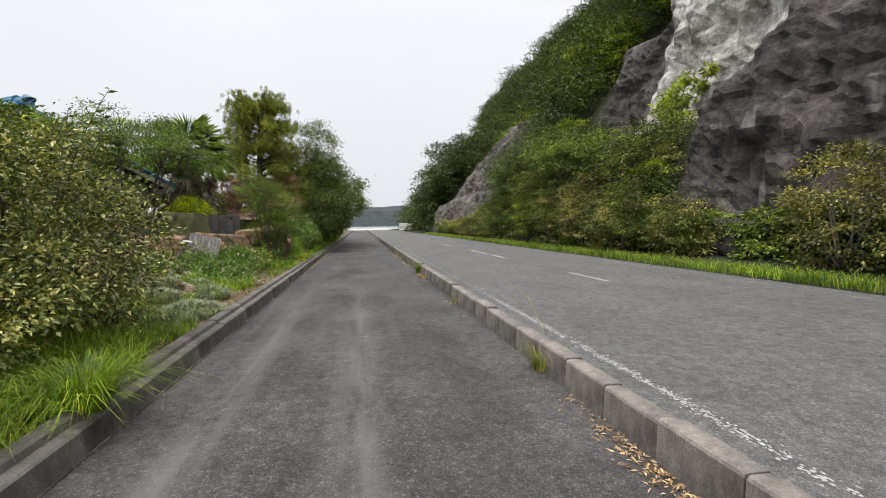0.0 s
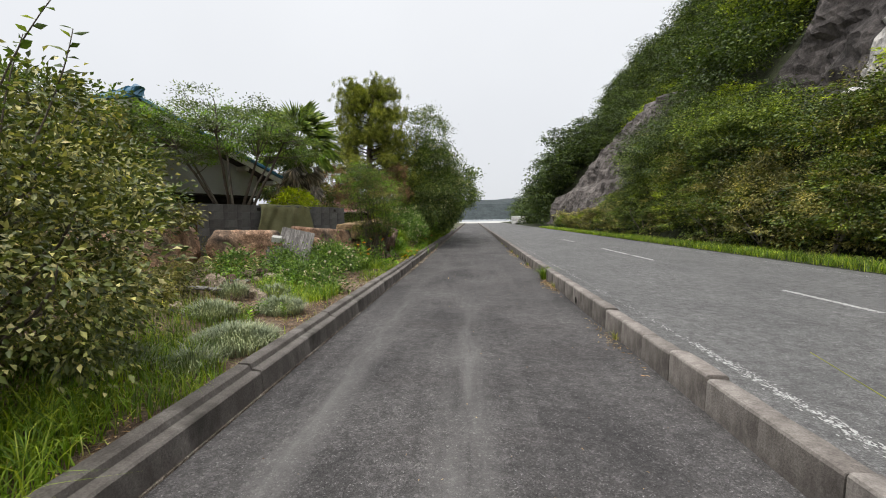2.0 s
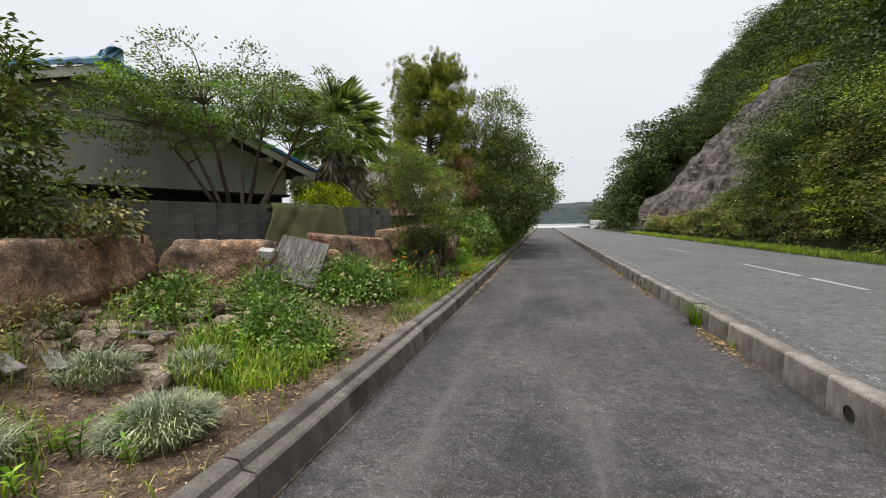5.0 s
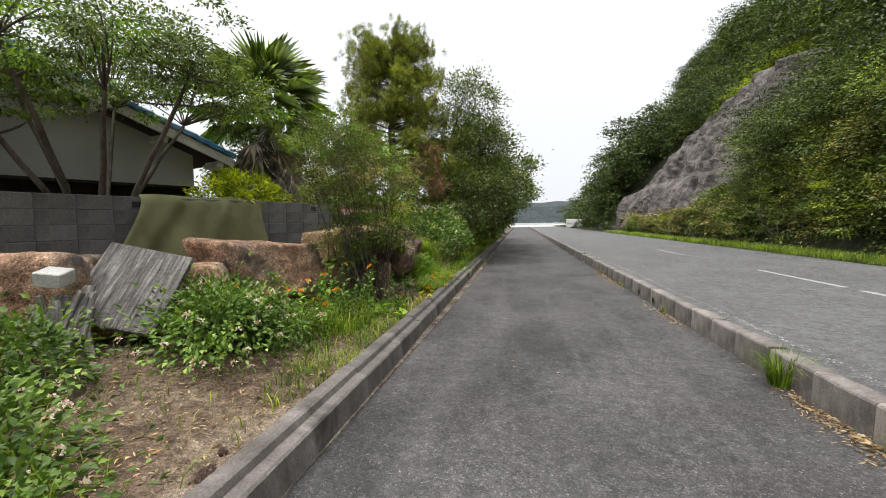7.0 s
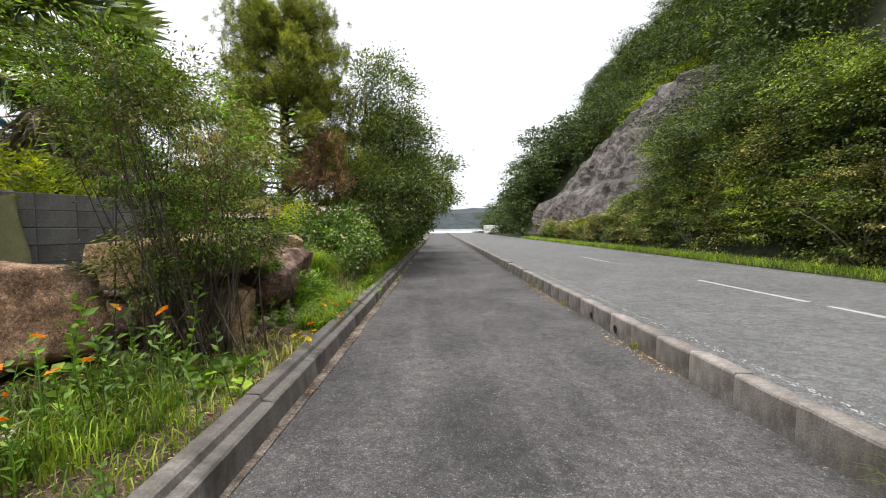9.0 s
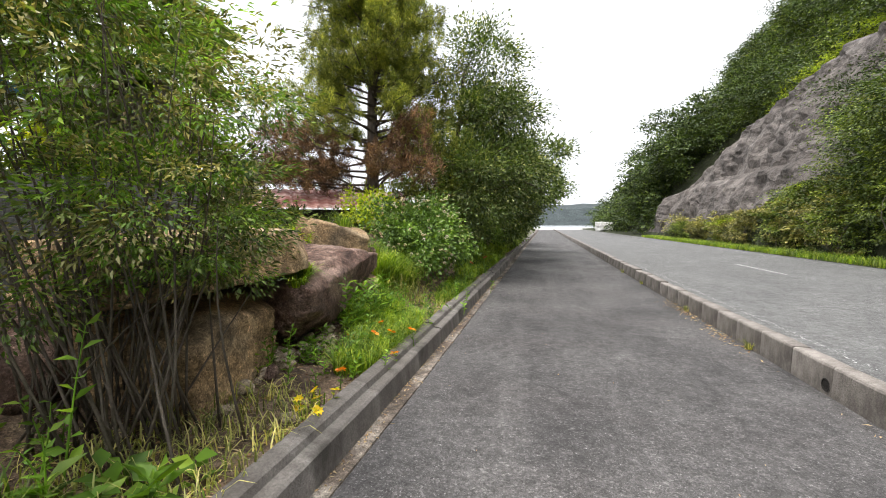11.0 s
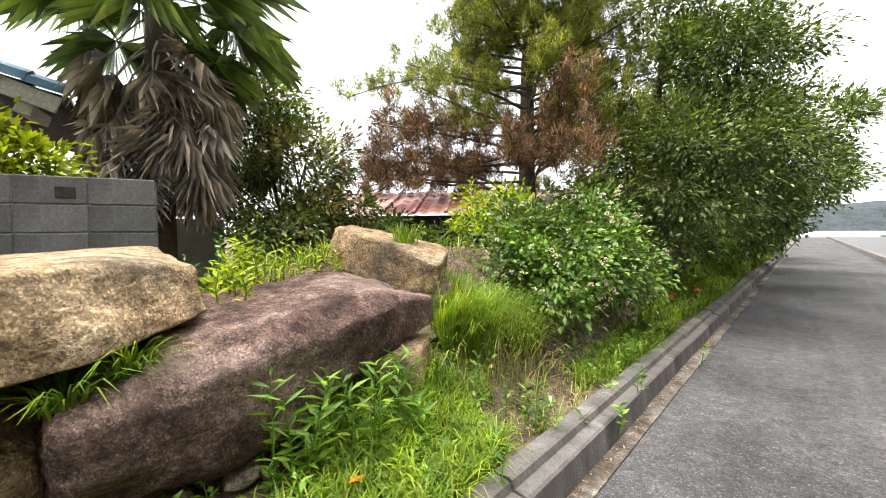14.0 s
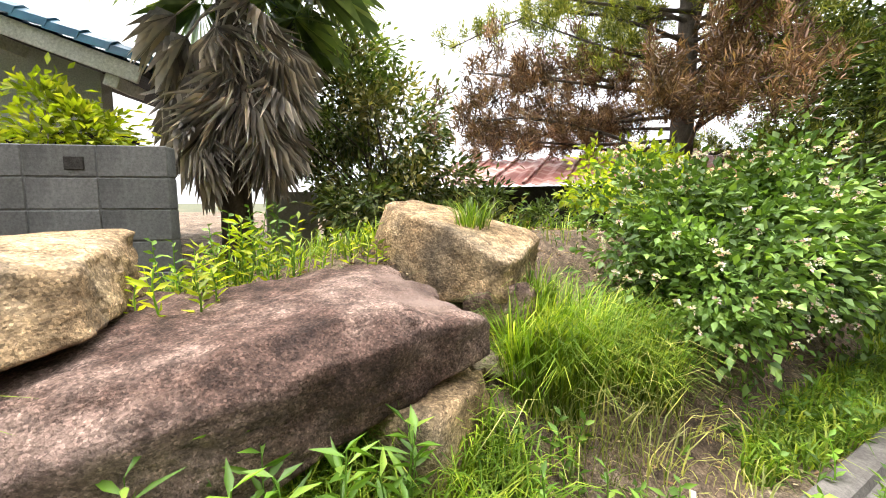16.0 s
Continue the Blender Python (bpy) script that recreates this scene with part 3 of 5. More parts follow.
# drain holes in the kerb: shallow discs coloured dark for the shade inside
def drain_hole(y):
    ang = np.linspace(0, 2 * np.pi, 12, endpoint=False)
    v = [(d, 0.05 * r * math.cos(a), 0.06 + 0.05 * r * math.sin(a)) for d, r in ((-0.004, 1.15), (-0.006, 0.95), (0.0, 0.9)) for a in ang]
    f = [(i * 12 + j, i * 12 + (j + 1) % 12, i * 12 + 12 + (j + 1) % 12, i * 12 + 12 + j) for i in range(2) for j in range(12)]
    f.append(tuple(range(24, 36)))
    ob = tagged(new("drain_hole", mesh_of("drain_hole", v, f, MAT["dark"])), "round drain hole in the concrete kerb, its inner shade coloured dark", "drain", "drain holes in the kerb")
    ob.matrix_world = pose(KR - 0.004, y, 0.03)


for y in (11.12, 17.79, 18.65):
    drain_hole(y)
gv, gys = [], np.arange(-4, 100, 0.5)
for y in gys:
    w = 0.035 + 0.105 * float(smooth(12, 18, y)) + 0.008 * noise.noise(Vector((y * 1.7, 2, 0)))
    gv += [(KL - 0.01, y, 0.014), (KL + w, y, 0.012), (KL + w + 0.006, y, -0.03)]
gf = [(k * 3 + a, k * 3 + a + 1, k * 3 + a + 4, k * 3 + a + 3) for k in range(len(gys) - 1) for a in range(2)]
tagged(new("trim_gutter", mesh_of("trim_gutter", gv, gf, MAT["gutter"])), "narrow dirty concrete strip at the foot of the kerb", "gutter", kind="structure")


# ---- road paint ----
def paint(name, x, y0, y1, width, cover, label):
    """A worn line of paint flakes lying on the road."""
    n = int((y1 - y0) * width * 17000 * cover ** 2.4)
    c = np.stack([x + RNG.normal(size=n) * width * 0.27, RNG.uniform(y0, y1, n)], 1)
    keep = np.array([noise.noise(Vector((a * 2, b * 1.3, 5))) + 0.5 * noise.noise(Vector((a * 9, b * 7, 2))) > -0.55 for a, b in c])
    c = c[keep]
    k = 5
    ang = np.linspace(0, 2 * np.pi, k, endpoint=False)[None] + RNG.uniform(0, 6, (len(c), 1))
    r = RNG.uniform(0.003, 0.011, (len(c), 1)) * RNG.uniform(0.6, 1.3, (len(c), k))
    v = np.stack([c[:, :1] + r * np.cos(ang), c[:, 1:] + 1.6 * r * np.sin(ang), np.full_like(r, ROAD_Z + 0.004) + RNG.uniform(0, 0.001, (len(c), 1))], 2).reshape(-1, 3)
    b = np.arange(len(c))[:, None] * k
    return tagged(new(name, soup(name, v, np.concatenate([b + [0, i, i + 1] for i in range(1, k - 1)]), MAT["white"])), label, "road marking", kind="stuff")


paint("edge_line", 2.3, -3, 8.5, 0.12, 0.42, "worn flaking white edge line on the road")
paint("edge_line", 2.3, 8.5, 30, 0.10, 0.22, "worn flaking white edge line on the road")
for y0, y1, cover in ((9.9, 11.7, 0.8), (17.0, 18.7, 0.95), (19.1, 22.0, 0.95), (27.0, 30.0, 0.6)):
    paint("centre_dash", 5.5, y0, y1, 0.10, cover, "worn white centre dash on the road")
paint("edge_line", 8.35, 2, 40, 0.10, 0.28, "faded white edge line by the grass")


# ---- stones ----
def boulder(name, at, size, turn, mat, label, seed, square=3.2, rough=0.10, group="boulders on the verge", detail=5, tilt=(0, 0), wedge=(0, 0), cuts=()):
    """A split block of stone: a box cut by slanting planes, its edges worn and its faces rough."""
    rg = np.random.default_rng(seed * 13 + 5)
    normals = [np.array(n, float) for n in ((1, 0, 0), (-1, 0, 0), (0, 1, 0), (0, -1, 0), (0, 0, 1), (0, 0, -1))]
    normals = [unit(n + rg.normal(size=3) * (0.05 if cuts else 0.13)) for n in normals]
    dist = [1.0] * 6
    for n, d in cuts:
        normals.append(unit(np.array(n, float)))
        dist.append(d)
    for _ in range(0 if cuts else 5):
        n = unit(rg.normal(size=3))
        normals.append(n)
        dist.append(float(np.abs(n).sum()) * rg.uniform(0.78, 0.92))
    bm = bmesh.new()
    bmesh.ops.create_icosphere(bm, subdivisions=detail, radius=1)
    N, D = np.array(normals), np.array(dist)
    for v in bm.verts:
        d = np.array(v.co.normalized())
        k = np.maximum(N @ d, 1e-3) / D
        r = float((k ** 55).sum() ** (-1 / 55))
        p = d * r
        q = Vector((p[0] * size[0], p[1] * size[1], p[2] * size[2])) * 1.3 + Vector((seed * 7.1, seed * 3.3, seed))
        k = 1 + rough * (0.55 * noise.noise(q * 0.8) + 0.4 * noise.noise(q * 2.2) - 0.5 * abs(noise.noise(q * 1.5 + Vector((5, 1, 2)))) + 0.2 * noise.noise(q * 5) + 0.12 * noise.noise(q * 12) + 0.07 * noise.noise(q * 26))
        p = p * k
        zz = p[2] * (1 + wedge[0] * p[1] + wedge[1] * p[0])
        v.co = (p[0] * size[0] / 2, p[1] * size[1] / 2, zz * size[2] / 2)
    ob = tagged(new(name, from_bm(name, bm, mat, True)), label, "boulder", group)
    ob.matrix_world = pose(*at, tilt[0], tilt[1], turn)
    return ob


RED = "reddish rough granite boulder lying on the verge"
boulder("boulder", (-5.95, 11.0, 0.92), (1.2, 2.7, 1.0), 20, MAT["boulder_red"], RED, 1, 4, 0.09)
boulder("boulder", (-5.05, 13.0, 0.86), (0.9, 1.5, 0.85), -55, MAT["boulder_red"], RED, 2, 3.2, 0.12)
boulder("boulder", (-4.45, 14.1, 0.72), (1.0, 1.2, 0.7), -50, MAT["boulder_red"], RED, 3, 2.8, 0.12)
boulder("boulder", (-4.15, 15.35, 0.84), (1.0, 1.35, 0.86), -14, MAT["boulder_red"], "flat-topped red-brown granite boulder in the weeds", 4, 4, 0.08)
boulder("boulder", (-3.42, 17.4, 1.2), (1.3, 1.95, 0.42), -4, MAT["boulder_tan"], "square tan granite boulder lying on darker stones", 5, 5, 0.06, detail=6, tilt=(3, 2),
        cuts=(((0.15, 0.5, -0.85), 0.92), ((0.7, 0.75, 0.1), 1.02), ((0.5, -0.1, -0.85), 1.05), ((0.1, 0.75, 0.65), 1.2), ((0.6, -0.7, 0.2), 1.25)))
boulder("boulder", (-3.40, 17.15, 0.5), (1.05, 1.25, 0.78), 10, MAT["boulder_tan"], "mossy brown granite boulder under a larger one", 6, 3.5, 0.10,
        cuts=(((0.6, 0.1, 0.8), 1.15), ((0.5, 0.8, 0.1), 1.2), ((0.2, -0.7, 0.6), 1.15)))
boulder("boulder", (-3.27, 18.74, 0.82), (1.05, 2.0, 0.66), 4, MAT["boulder_brown"], "long brown lichened boulder leaning on rubble", 7, 3.6, 0.11, detail=6, tilt=(5, 3),
        cuts=(((0.3, 0.55, -0.8), 0.80), ((0.8, 0.0, 0.6), 1.2), ((0.1, 0.6, 0.8), 1.18), ((0.0, -0.45, 0.9), 1.05), ((0.8, 0.55, -0.2), 1.25), ((0.7, -0.6, -0.3), 1.3)))
boulder("boulder", (-3.70, 20.12, 1.24), (1.02, 0.6, 0.5), 26, MAT["boulder_tan"], "wedge-shaped tan granite stone on top of the pile", 8, 3.6, 0.10, tilt=(0, 4), wedge=(0, -0.3),
        cuts=(((0.6, -0.2, 0.77), 1.1), ((-0.6, -0.6, 0.3), 1.25)))
boulder("boulder", (-2.95, 19.52, 0.58), (0.38, 0.5, 0.42), 30, MAT["boulder_tan"], "small orange-tan stone wedged under the long boulder", 9, 3, 0.12, detail=4)
boulder("boulder", (-3.25, 20.25, 0.98), (0.3, 0.35, 0.25), 30, MAT["boulder_brown"], "small brown stone on the pile", 10, 3, 0.12, detail=4)
boulder("boulder", (-4.05, 16.55, 0.55), (0.8, 0.9, 0.5), 30, MAT["boulder_brown"], "dark brown stone in the pile's shade", 11, 3, 0.12, detail=4)

# Stone shape stands in for a white lump taken for a sheeted pile.
boulder("white_lump", (9.9, 95.0, 0.9), (2.2, 3.2, 1.8), 20, MAT["concrete"], "large white lump on the far verge, built as a stone shape", 21, rough=0.25, group="", detail=4)

# ---- block wall ----
W0, W1 = np.array((-7.35, 11.4)), np.array((-4.59, 18.56))
W_LEN = float(np.linalg.norm(W1 - W0))
W_ANG = math.degrees(math.atan2(*(W1 - W0)[::-1]))
wall = thing("wall_block", (*W0, 0), "grey stained concrete block garden wall", "wall", kind="structure", rz=W_ANG)
part("mortar", from_bm("mortar", box(W_LEN - 0.02, 0.108, 1.56, 0, (W_LEN / 2, 0, 1.145)), MAT["mortar"]), wall)
block_me = from_bm("block", box(0.391, 0.12, 0.191, 0.006), MAT["block"])


def wall_blocks():
    for r in range(8):
        for k in range(int(W_LEN / 0.398)):
            ob = part("block", block_me, wall)
            ob.matrix_local = pose(W_LEN - 0.2 - 0.398 * k, RNG.normal() * 0.0015, 1.845 - 0.1975 * r)
    # Vent is a nearly flush block, coloured dark instead of a shaded recess.
    slot = part("vent_slot", from_bm("vent_slot", box(0.11, 0.127, 0.08, 0.004), MAT["dark"]), wall, "square vent, a block coloured dark for the shade inside")
    for k, d in enumerate((0.52, 3.7, 6.2)):
        ob = slot if k == 0 else part("vent_slot", slot.data, wall)
        ob.matrix_local = pose(W_LEN - d, -0.003, 1.83)


# ---- house behind the wall ----
E0 = np.array((-6.95, 18.25))
H_ANG = math.degrees(math.atan2(-0.93, -0.36))
house = thing("house", (*E0, 0), "old grey plastered house with a blue glazed tile roof", "house", rz=H_ANG)
RUN, EAVE, RIDGE, DEEP = 4.5, 2.95, 4.55, 7.0


def slab(pts, depth, mat, name):
    """A flat polygon in x, z pushed along y."""
    n = len(pts)
    v = [(x, 0, z) for x, z in pts] + [(x, depth, z) for x, z in pts]
    f = [tuple(range(n)), tuple(reversed(range(n, 2 * n)))] + [(i, i + n, (i + 1) % n + n, (i + 1) % n) for i in range(n)]
    bm = bmesh.new()
    vs = [bm.verts.new(p) for p in v]
    for q in f:
        bm.faces.new([vs[i] for i in q])
    bmesh.ops.recalc_face_normals(bm, faces=bm.faces[:])
    return from_bm(name, bm, mat)


gable = part("wall", slab([(0.5, 2.35), (8.5, 2.35), (8.5, EAVE + 0.05), (RUN, RIDGE - 0.12), (0.5, EAVE + 0.05)], 0.2, MAT["plaster"], "wall"), house, "grey plaster gable wall")
gable.matrix_local = pose(0, -0.45 - 0.2 + 0.2, 0)
gable.location.y = -0.40
# Lower wall is coloured near-black in place of shade below the ledge.
low = part("wall", slab([(0.5, 0.3), (8.5, 0.3), (8.5, 2.3), (0.5, 2.3)], 0.2, MAT["dark"], "wall"), house, "lower wall, near-black in its colour to stand for shade")
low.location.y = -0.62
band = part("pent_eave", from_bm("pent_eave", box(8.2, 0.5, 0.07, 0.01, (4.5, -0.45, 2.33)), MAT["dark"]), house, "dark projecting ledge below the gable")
for sgn in (1, -1):
    a = math.degrees(math.atan2(RIDGE - EAVE, RUN)) * sgn
    x0 = RUN / 2 if sgn == 1 else RUN * 1.5
    length = math.hypot(RUN, RIDGE - EAVE) + 0.25
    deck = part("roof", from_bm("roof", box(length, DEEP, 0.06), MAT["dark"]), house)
    deck.matrix_local = pose(x0, -DEEP / 2 + 0.25, (EAVE + RIDGE) / 2, 0, -a)
    board = part("bargeboard", from_bm("bargeboard", box(length, 0.04, 0.17, 0.005), MAT["trim"]), house, "pale painted bargeboard")
    board.matrix_local = pose(x0, 0.26, (EAVE + RIDGE) / 2 - 0.05, 0, -a)
    for k in range(5):
        blk = part("bracket", from_bm("bracket", box(0.14, 0.5, 0.12, 0.006), MAT["trim"]), house)
        u = -length / 2 + 0.3 + k * (length - 0.5) / 4
        blk.matrix_local = pose(x0, -0.02, (EAVE + RIDGE) / 2 - 0.2, 0, -a) @ pose(u, 0, 0)
    v, f = [], []
    for i in range(18):
        u0 = -length / 2 + i * length / 18
        pcs = []
        for j, (dy, dz) in enumerate(((0.33, 0.02), (0.31, 0.10), (0.22, 0.15), (0.1, 0.14), (0.0, 0.07))):
            pcs.append((u0, dy, dz + 0.03))
        for u, dy, dz in pcs:
            v.append((u, dy, dz + 0.025))
        for u, dy, dz in pcs:
            v.append((u + length / 18 + 0.02, dy, dz))
        o = i * 10
        f += [(o + j, o + j + 1, o + j + 6, o + j + 5) for j in range(4)]
        f += [(o + 0, o + 5, o + 9, o + 4), tuple(o + j for j in range(5)), tuple(o + 9 - j for j in range(5))]
    verge = part("verge_tile", mesh_of("verge_tile", v, f, MAT["tile"]), house, "row of blue glazed verge tiles")
    verge.matrix_local = pose(x0, 0, (EAVE + RIDGE) / 2, 0, -a)
    vv, ff = [], []
    nx, ny = 16, 44
    for i in range(nx + 1):
        for s in (0, 1):
            for j in range(ny + 1):
                yy = -j * (DEEP / ny)
                vv.append((-length / 2 + min(i, nx) * length / nx, yy, 0.05 + 0.035 * math.cos(j * math.pi / 2) + (0.03 if s else 0)))
    for i in range(2 * nx + 1):
        for j in range(ny):
            a0 = i * (ny + 1) + j
            ff.append((a0, a0 + 1, a0 + ny + 2, a0 + ny + 1))
    tiles = part("roof_tile", mesh_of("roof_tile", vv, ff, MAT["tile"]), house, "blue glazed pantiles in rows")
    tiles.matrix_local = pose(x0, 0.0, (EAVE + RIDGE) / 2, 0, -a)
rv, rf = join([tube([(RUN, 0.45 - 0.32 * k, RIDGE + 0.17 + 0.03 * (k % 2)), (RUN, 0.13 - 0.32 * k, RIDGE + 0.17 + 0.03 * (k % 2))], [0.15, 0.13], 9) for k in range(22)])
part("ridge_tile", mesh_of("ridge_tile", rv, rf, MAT["tile"]), house, "rounded blue ridge tiles")
tv, tf = join([tube([(RUN, 0.42, RIDGE + 0.12), (RUN, 0.48, RIDGE + 0.22), (RUN, 0.36, RIDGE + 0.30)], [0.16, 0.14, 0.07], 9)])
part("ridge_end", mesh_of("ridge_end", tv, tf, MAT["tile"]), house, "blue ornamental ridge-end tile")

# pale fence beyond the wall's end
tagged(new("garden_fence", from_bm("garden_fence", box(0.06, 0.7, 1.1, 0.01, (-7.6, 19.85, 1.2)), MAT["concrete"])), "pale concrete garden fence behind the palm", "fence")

# red tin shed roof
shed = thing("shed", (-6.25, 24.0, 0), "low shed with a faded red corrugated tin roof", "shed", rz=34)
cv, cf = [], []
for i in range(81):
    for j, (y, z) in enumerate(((-0.9, 1.86), (0.9, 2.42))):
        cv.append((-2.4 + i * 0.06, y, z + 0.018 * math.cos(i * math.pi / 2)))
cf = [(i * 2, i * 2 + 2, i * 2 + 3, i * 2 + 1) for i in range(80)]
part("roof", mesh_of("roof", cv, cf, MAT["tin"]), shed, "faded red corrugated sheets")
for i in range(9):
    rb = part("seam", from_bm("seam", box(0.05, 1.9, 0.04, 0.006), MAT["tin"]), shed)
    rb.matrix_local = pose(-2.35 + i * 0.59, 0, 2.17, math.degrees(math.atan2(0.56, 1.8)))
# Shade below the tin roof is put into this wall's colour.
part("wall", from_bm("wall", box(4.6, 1.5, 1.7, 0.01, (0, 0.05, 0.99)), MAT["dark"]), shed, "shed wall with shade put into its near-black colour")

# ---- plants ----
def shrub(name, at, label, category, blobs, n, leaf, mats, spread=0.10, stems=8, stem_r=0.018, group="", bark="twig", per=90, shell=0.45, flat=0.8, kind="", foot=0.05):
    """A shrub or tree crown on several stems; blobs are relative to its foot."""
    ob = thing(name, at, label, category, group, kind)
    tufts = None
    share = n // len(mats)
    for m in mats:
        pts, dirs, c = crown_points(blobs, share, spread, shell, flat, per)
        part("foliage", leaf_soup("foliage", pts, dirs, leaf[0], leaf[1], MAT[m]), ob)
        tufts = c if tufts is None else np.concatenate([tufts, c])
    for k in RNG.choice(len(tufts), min(stems, len(tufts)), replace=False):
        p = bent((RNG.normal() * foot, RNG.normal() * foot, -0.05), tufts[k], 0.18 if foot < 0.1 else 0.06, 6)
        v, f = tube(p, np.linspace(stem_r, stem_r * 0.25, 6), 5)
        part("stem", mesh_of("stem", v, f, MAT[bark], True), ob)
    return ob


def tree(name, at, label, trunk, blobs, n, leaf, mats, limbs=26, spread=0.22, bark="bark", per=110, group="", shell=0.4, flat=0.7):
    """trunk: list of (points, radius at foot, radius at top); limbs reach out to the leaf tufts."""
    ob = thing(name, at, label, "tree", group)
    joints = []
    for pts, r0, r1 in trunk:
        path = np.array(pts, float)
        t = np.linspace(0, len(path) - 1, 9)
        path = np.stack([np.interp(t, np.arange(len(path)), path[:, a]) for a in range(3)], 1) + RNG.normal(size=(9, 3)) * r0 * 0.15
        v, f = tube(path, np.linspace(r0, r1, 9), 9)
        part("trunk", mesh_of("trunk", v, f, MAT[bark], True), ob)
        joints += [(p, r0 + (r1 - r0) * k / 8) for k, p in enumerate(path) if k > 2]
    tufts = None
    for m, share in mats:
        pts, dirs, c = crown_points(blobs, int(n * share), spread, shell, flat, per)
        part("crown", leaf_soup("crown", pts, dirs, leaf[0], leaf[1], MAT[m]), ob)
        tufts = c if tufts is None else np.concatenate([tufts, c])
    for k in RNG.choice(len(tufts), min(limbs, len(tufts)), replace=False):
        dist = [np.linalg.norm(tufts[k] - p) + 0.6 * max(0, p[2] - tufts[k][2]) for p, _ in joints]
        p, r = joints[int(np.argmin(dist))]
        v, f = tube(bent(p, tufts[k], 0.12, 6), np.linspace(min(r * 0.6, 0.02 + 0.015 * min(dist)), 0.006, 6), 5)
        part("limb", mesh_of("limb", v, f, MAT[bark], True), ob)
    return ob


def blades(name, pts, height, width, mat, lean=0.5, label="", category="grass", kind="stuff", parent=None, radial=None):
    """Bent grass blades standing at the points."""
    n = len(pts)
    ang = RNG.uniform(0, 2 * np.pi, n)
    d = np.stack([np.cos(ang), np.sin(ang), np.zeros(n)], 1) if radial is None else unit(radial + RNG.normal(size=(n, 3)) * np.array([0.5, 0.5, 0]))
    side = np.cross(d, [0, 0, 1.0])
    h = (height * RNG.uniform(0.5, 1.25, n))[:, None]
    w = (width * RNG.uniform(0.7, 1.3, n))[:, None]
    ln = (lean * RNG.uniform(0.2, 1.4, n))[:, None]
    up = np.array([0, 0, 1.0])
    m1 = pts + up * h * 0.5 + d * h * ln * 0.22
    m2 = pts + up * h * (0.85 - 0.12 * ln) + d * h * ln * 0.65
    tip = pts + up * h * (1.0 - 0.4 * ln) + d * h * ln * 1.15
    v = np.stack([pts - side * w / 2, pts + side * w / 2, m1 - side * w * 0.45, m1 + side * w * 0.45, m2 - side * w * 0.3, m2 + side * w * 0.3, tip], 1).reshape(-1, 3)
    k = np.arange(n)[:, None] * 7
    tri = np.concatenate([k + q for q in ([0, 1, 3], [0, 3, 2], [2, 3, 5], [2, 5, 4], [4, 5, 6])])
    me = soup(name, v, tri, MAT[mat])
    if parent is not None:
        return part(name, me, parent)
    return tagged(new(name, me), label, category, kind=kind)


def scatter(n, x0, x1, y0, y1, dens=None):
    p = np.stack([RNG.uniform(x0, x1, n), RNG.uniform(y0, y1, n)], 1)
    if dens:
        p = p[[RNG.uniform() < dens(x, y) for x, y in p]]
    return p


def verge_pts(p, dz=-0.01):
    return np.array([(x, y, on_verge(x, y) + dz) for x, y in p])


def tuft(at, n, height, width, mat, label, r=0.08, lean=0.7, group="grass tufts"):
    ob = thing("grass_tuft", at, label, "grass", group)
    a, q = RNG.uniform(0, 6.28, n), r * np.sqrt(RNG.uniform(0, 1, n))
    pts = np.stack([q * np.cos(a), q * np.sin(a), np.full(n, -0.01)], 1)
    blades("foliage", pts, height, width, mat, lean, parent=ob, radial=np.stack([np.cos(a), np.sin(a), 0 * a], 1))
    return ob


# hillside growth
def hill_growth(name, mat, n, leaf, spread, where, label, per=60, lift=0.5, shell_r=(0.8, 1.5), clear=0.9):
    pts, dirs = [], []
    tries = 0
    while len(pts) < n and tries < n * 12:
        tries += 1
        y, z, r = where()
        x, kind = hill_x(y, z)
        rx = RNG.uniform(*shell_r)
        if z > 1.5 and (kind != 0 or any(hill_x(y + a * rx * clear, z + b * rx * clear)[1] != 0 for a, b in ((1.1, 0), (-1.1, 0), (0, 0.8), (0, -0.9)))):
            continue
        swell = noise.noise(Vector((y * 0.42, z * 0.5, 3.3))) + 0.5 * noise.noise(Vector((y * 0.16, z * 0.2, 8.1)))
        if z > 1.5 and y < 66 and swell < -0.13:
            continue
        fade = 1 - 0.75 * float(smooth(70, 150, y))
        c = np.array((x + (1 - fade) * 4 - rx * lift * U(0.2, 1.0) * (0.7 + 1.6 * max(0.0, swell)), y, z * fade + rx * U(0.1, 0.5)))
        if z < 3.5:
            c[0] = max(c[0], 10.1 + rx * 0.95 + U(0, 1.0))
        k = int(per * rx * rx / (shell_r[0] * shell_r[1]))
        t_n = max(5, min(26, k // 34))
        td = unit(RNG.normal(size=(t_n, 3)) + np.array([-0.5, 0, 0.55]))
        tc = c + td * rx * np.array([1, 1.15, 0.8]) * RNG.uniform(0.55, 1.1, (t_n, 1))
        i = RNG.integers(0, t_n, k)
        wide = RNG.uniform(0.16, 0.34, t_n)[i][:, None] * rx
        off = RNG.normal(size=(k, 3)) * wide * np.array([0.85, 1, 0.2])
        off[:, 2] -= 0.35 * (off[:, 0] ** 2 + off[:, 1] ** 2) / rx
        pts.append(tc[i] + off)
        dirs.append(td[i] * 0.3 + unit(off) * 0.9 + RNG.normal(size=(k, 3)) * 0.3 + np.array([-0.1, 0, -0.12]))
    pts, dirs = np.concatenate(pts), np.concatenate(dirs)
    me = leaf_soup(name, pts, dirs, leaf[0], leaf[1], MAT[mat])
    return tagged(new(name, me), label, "hillside growth", kind="stuff")


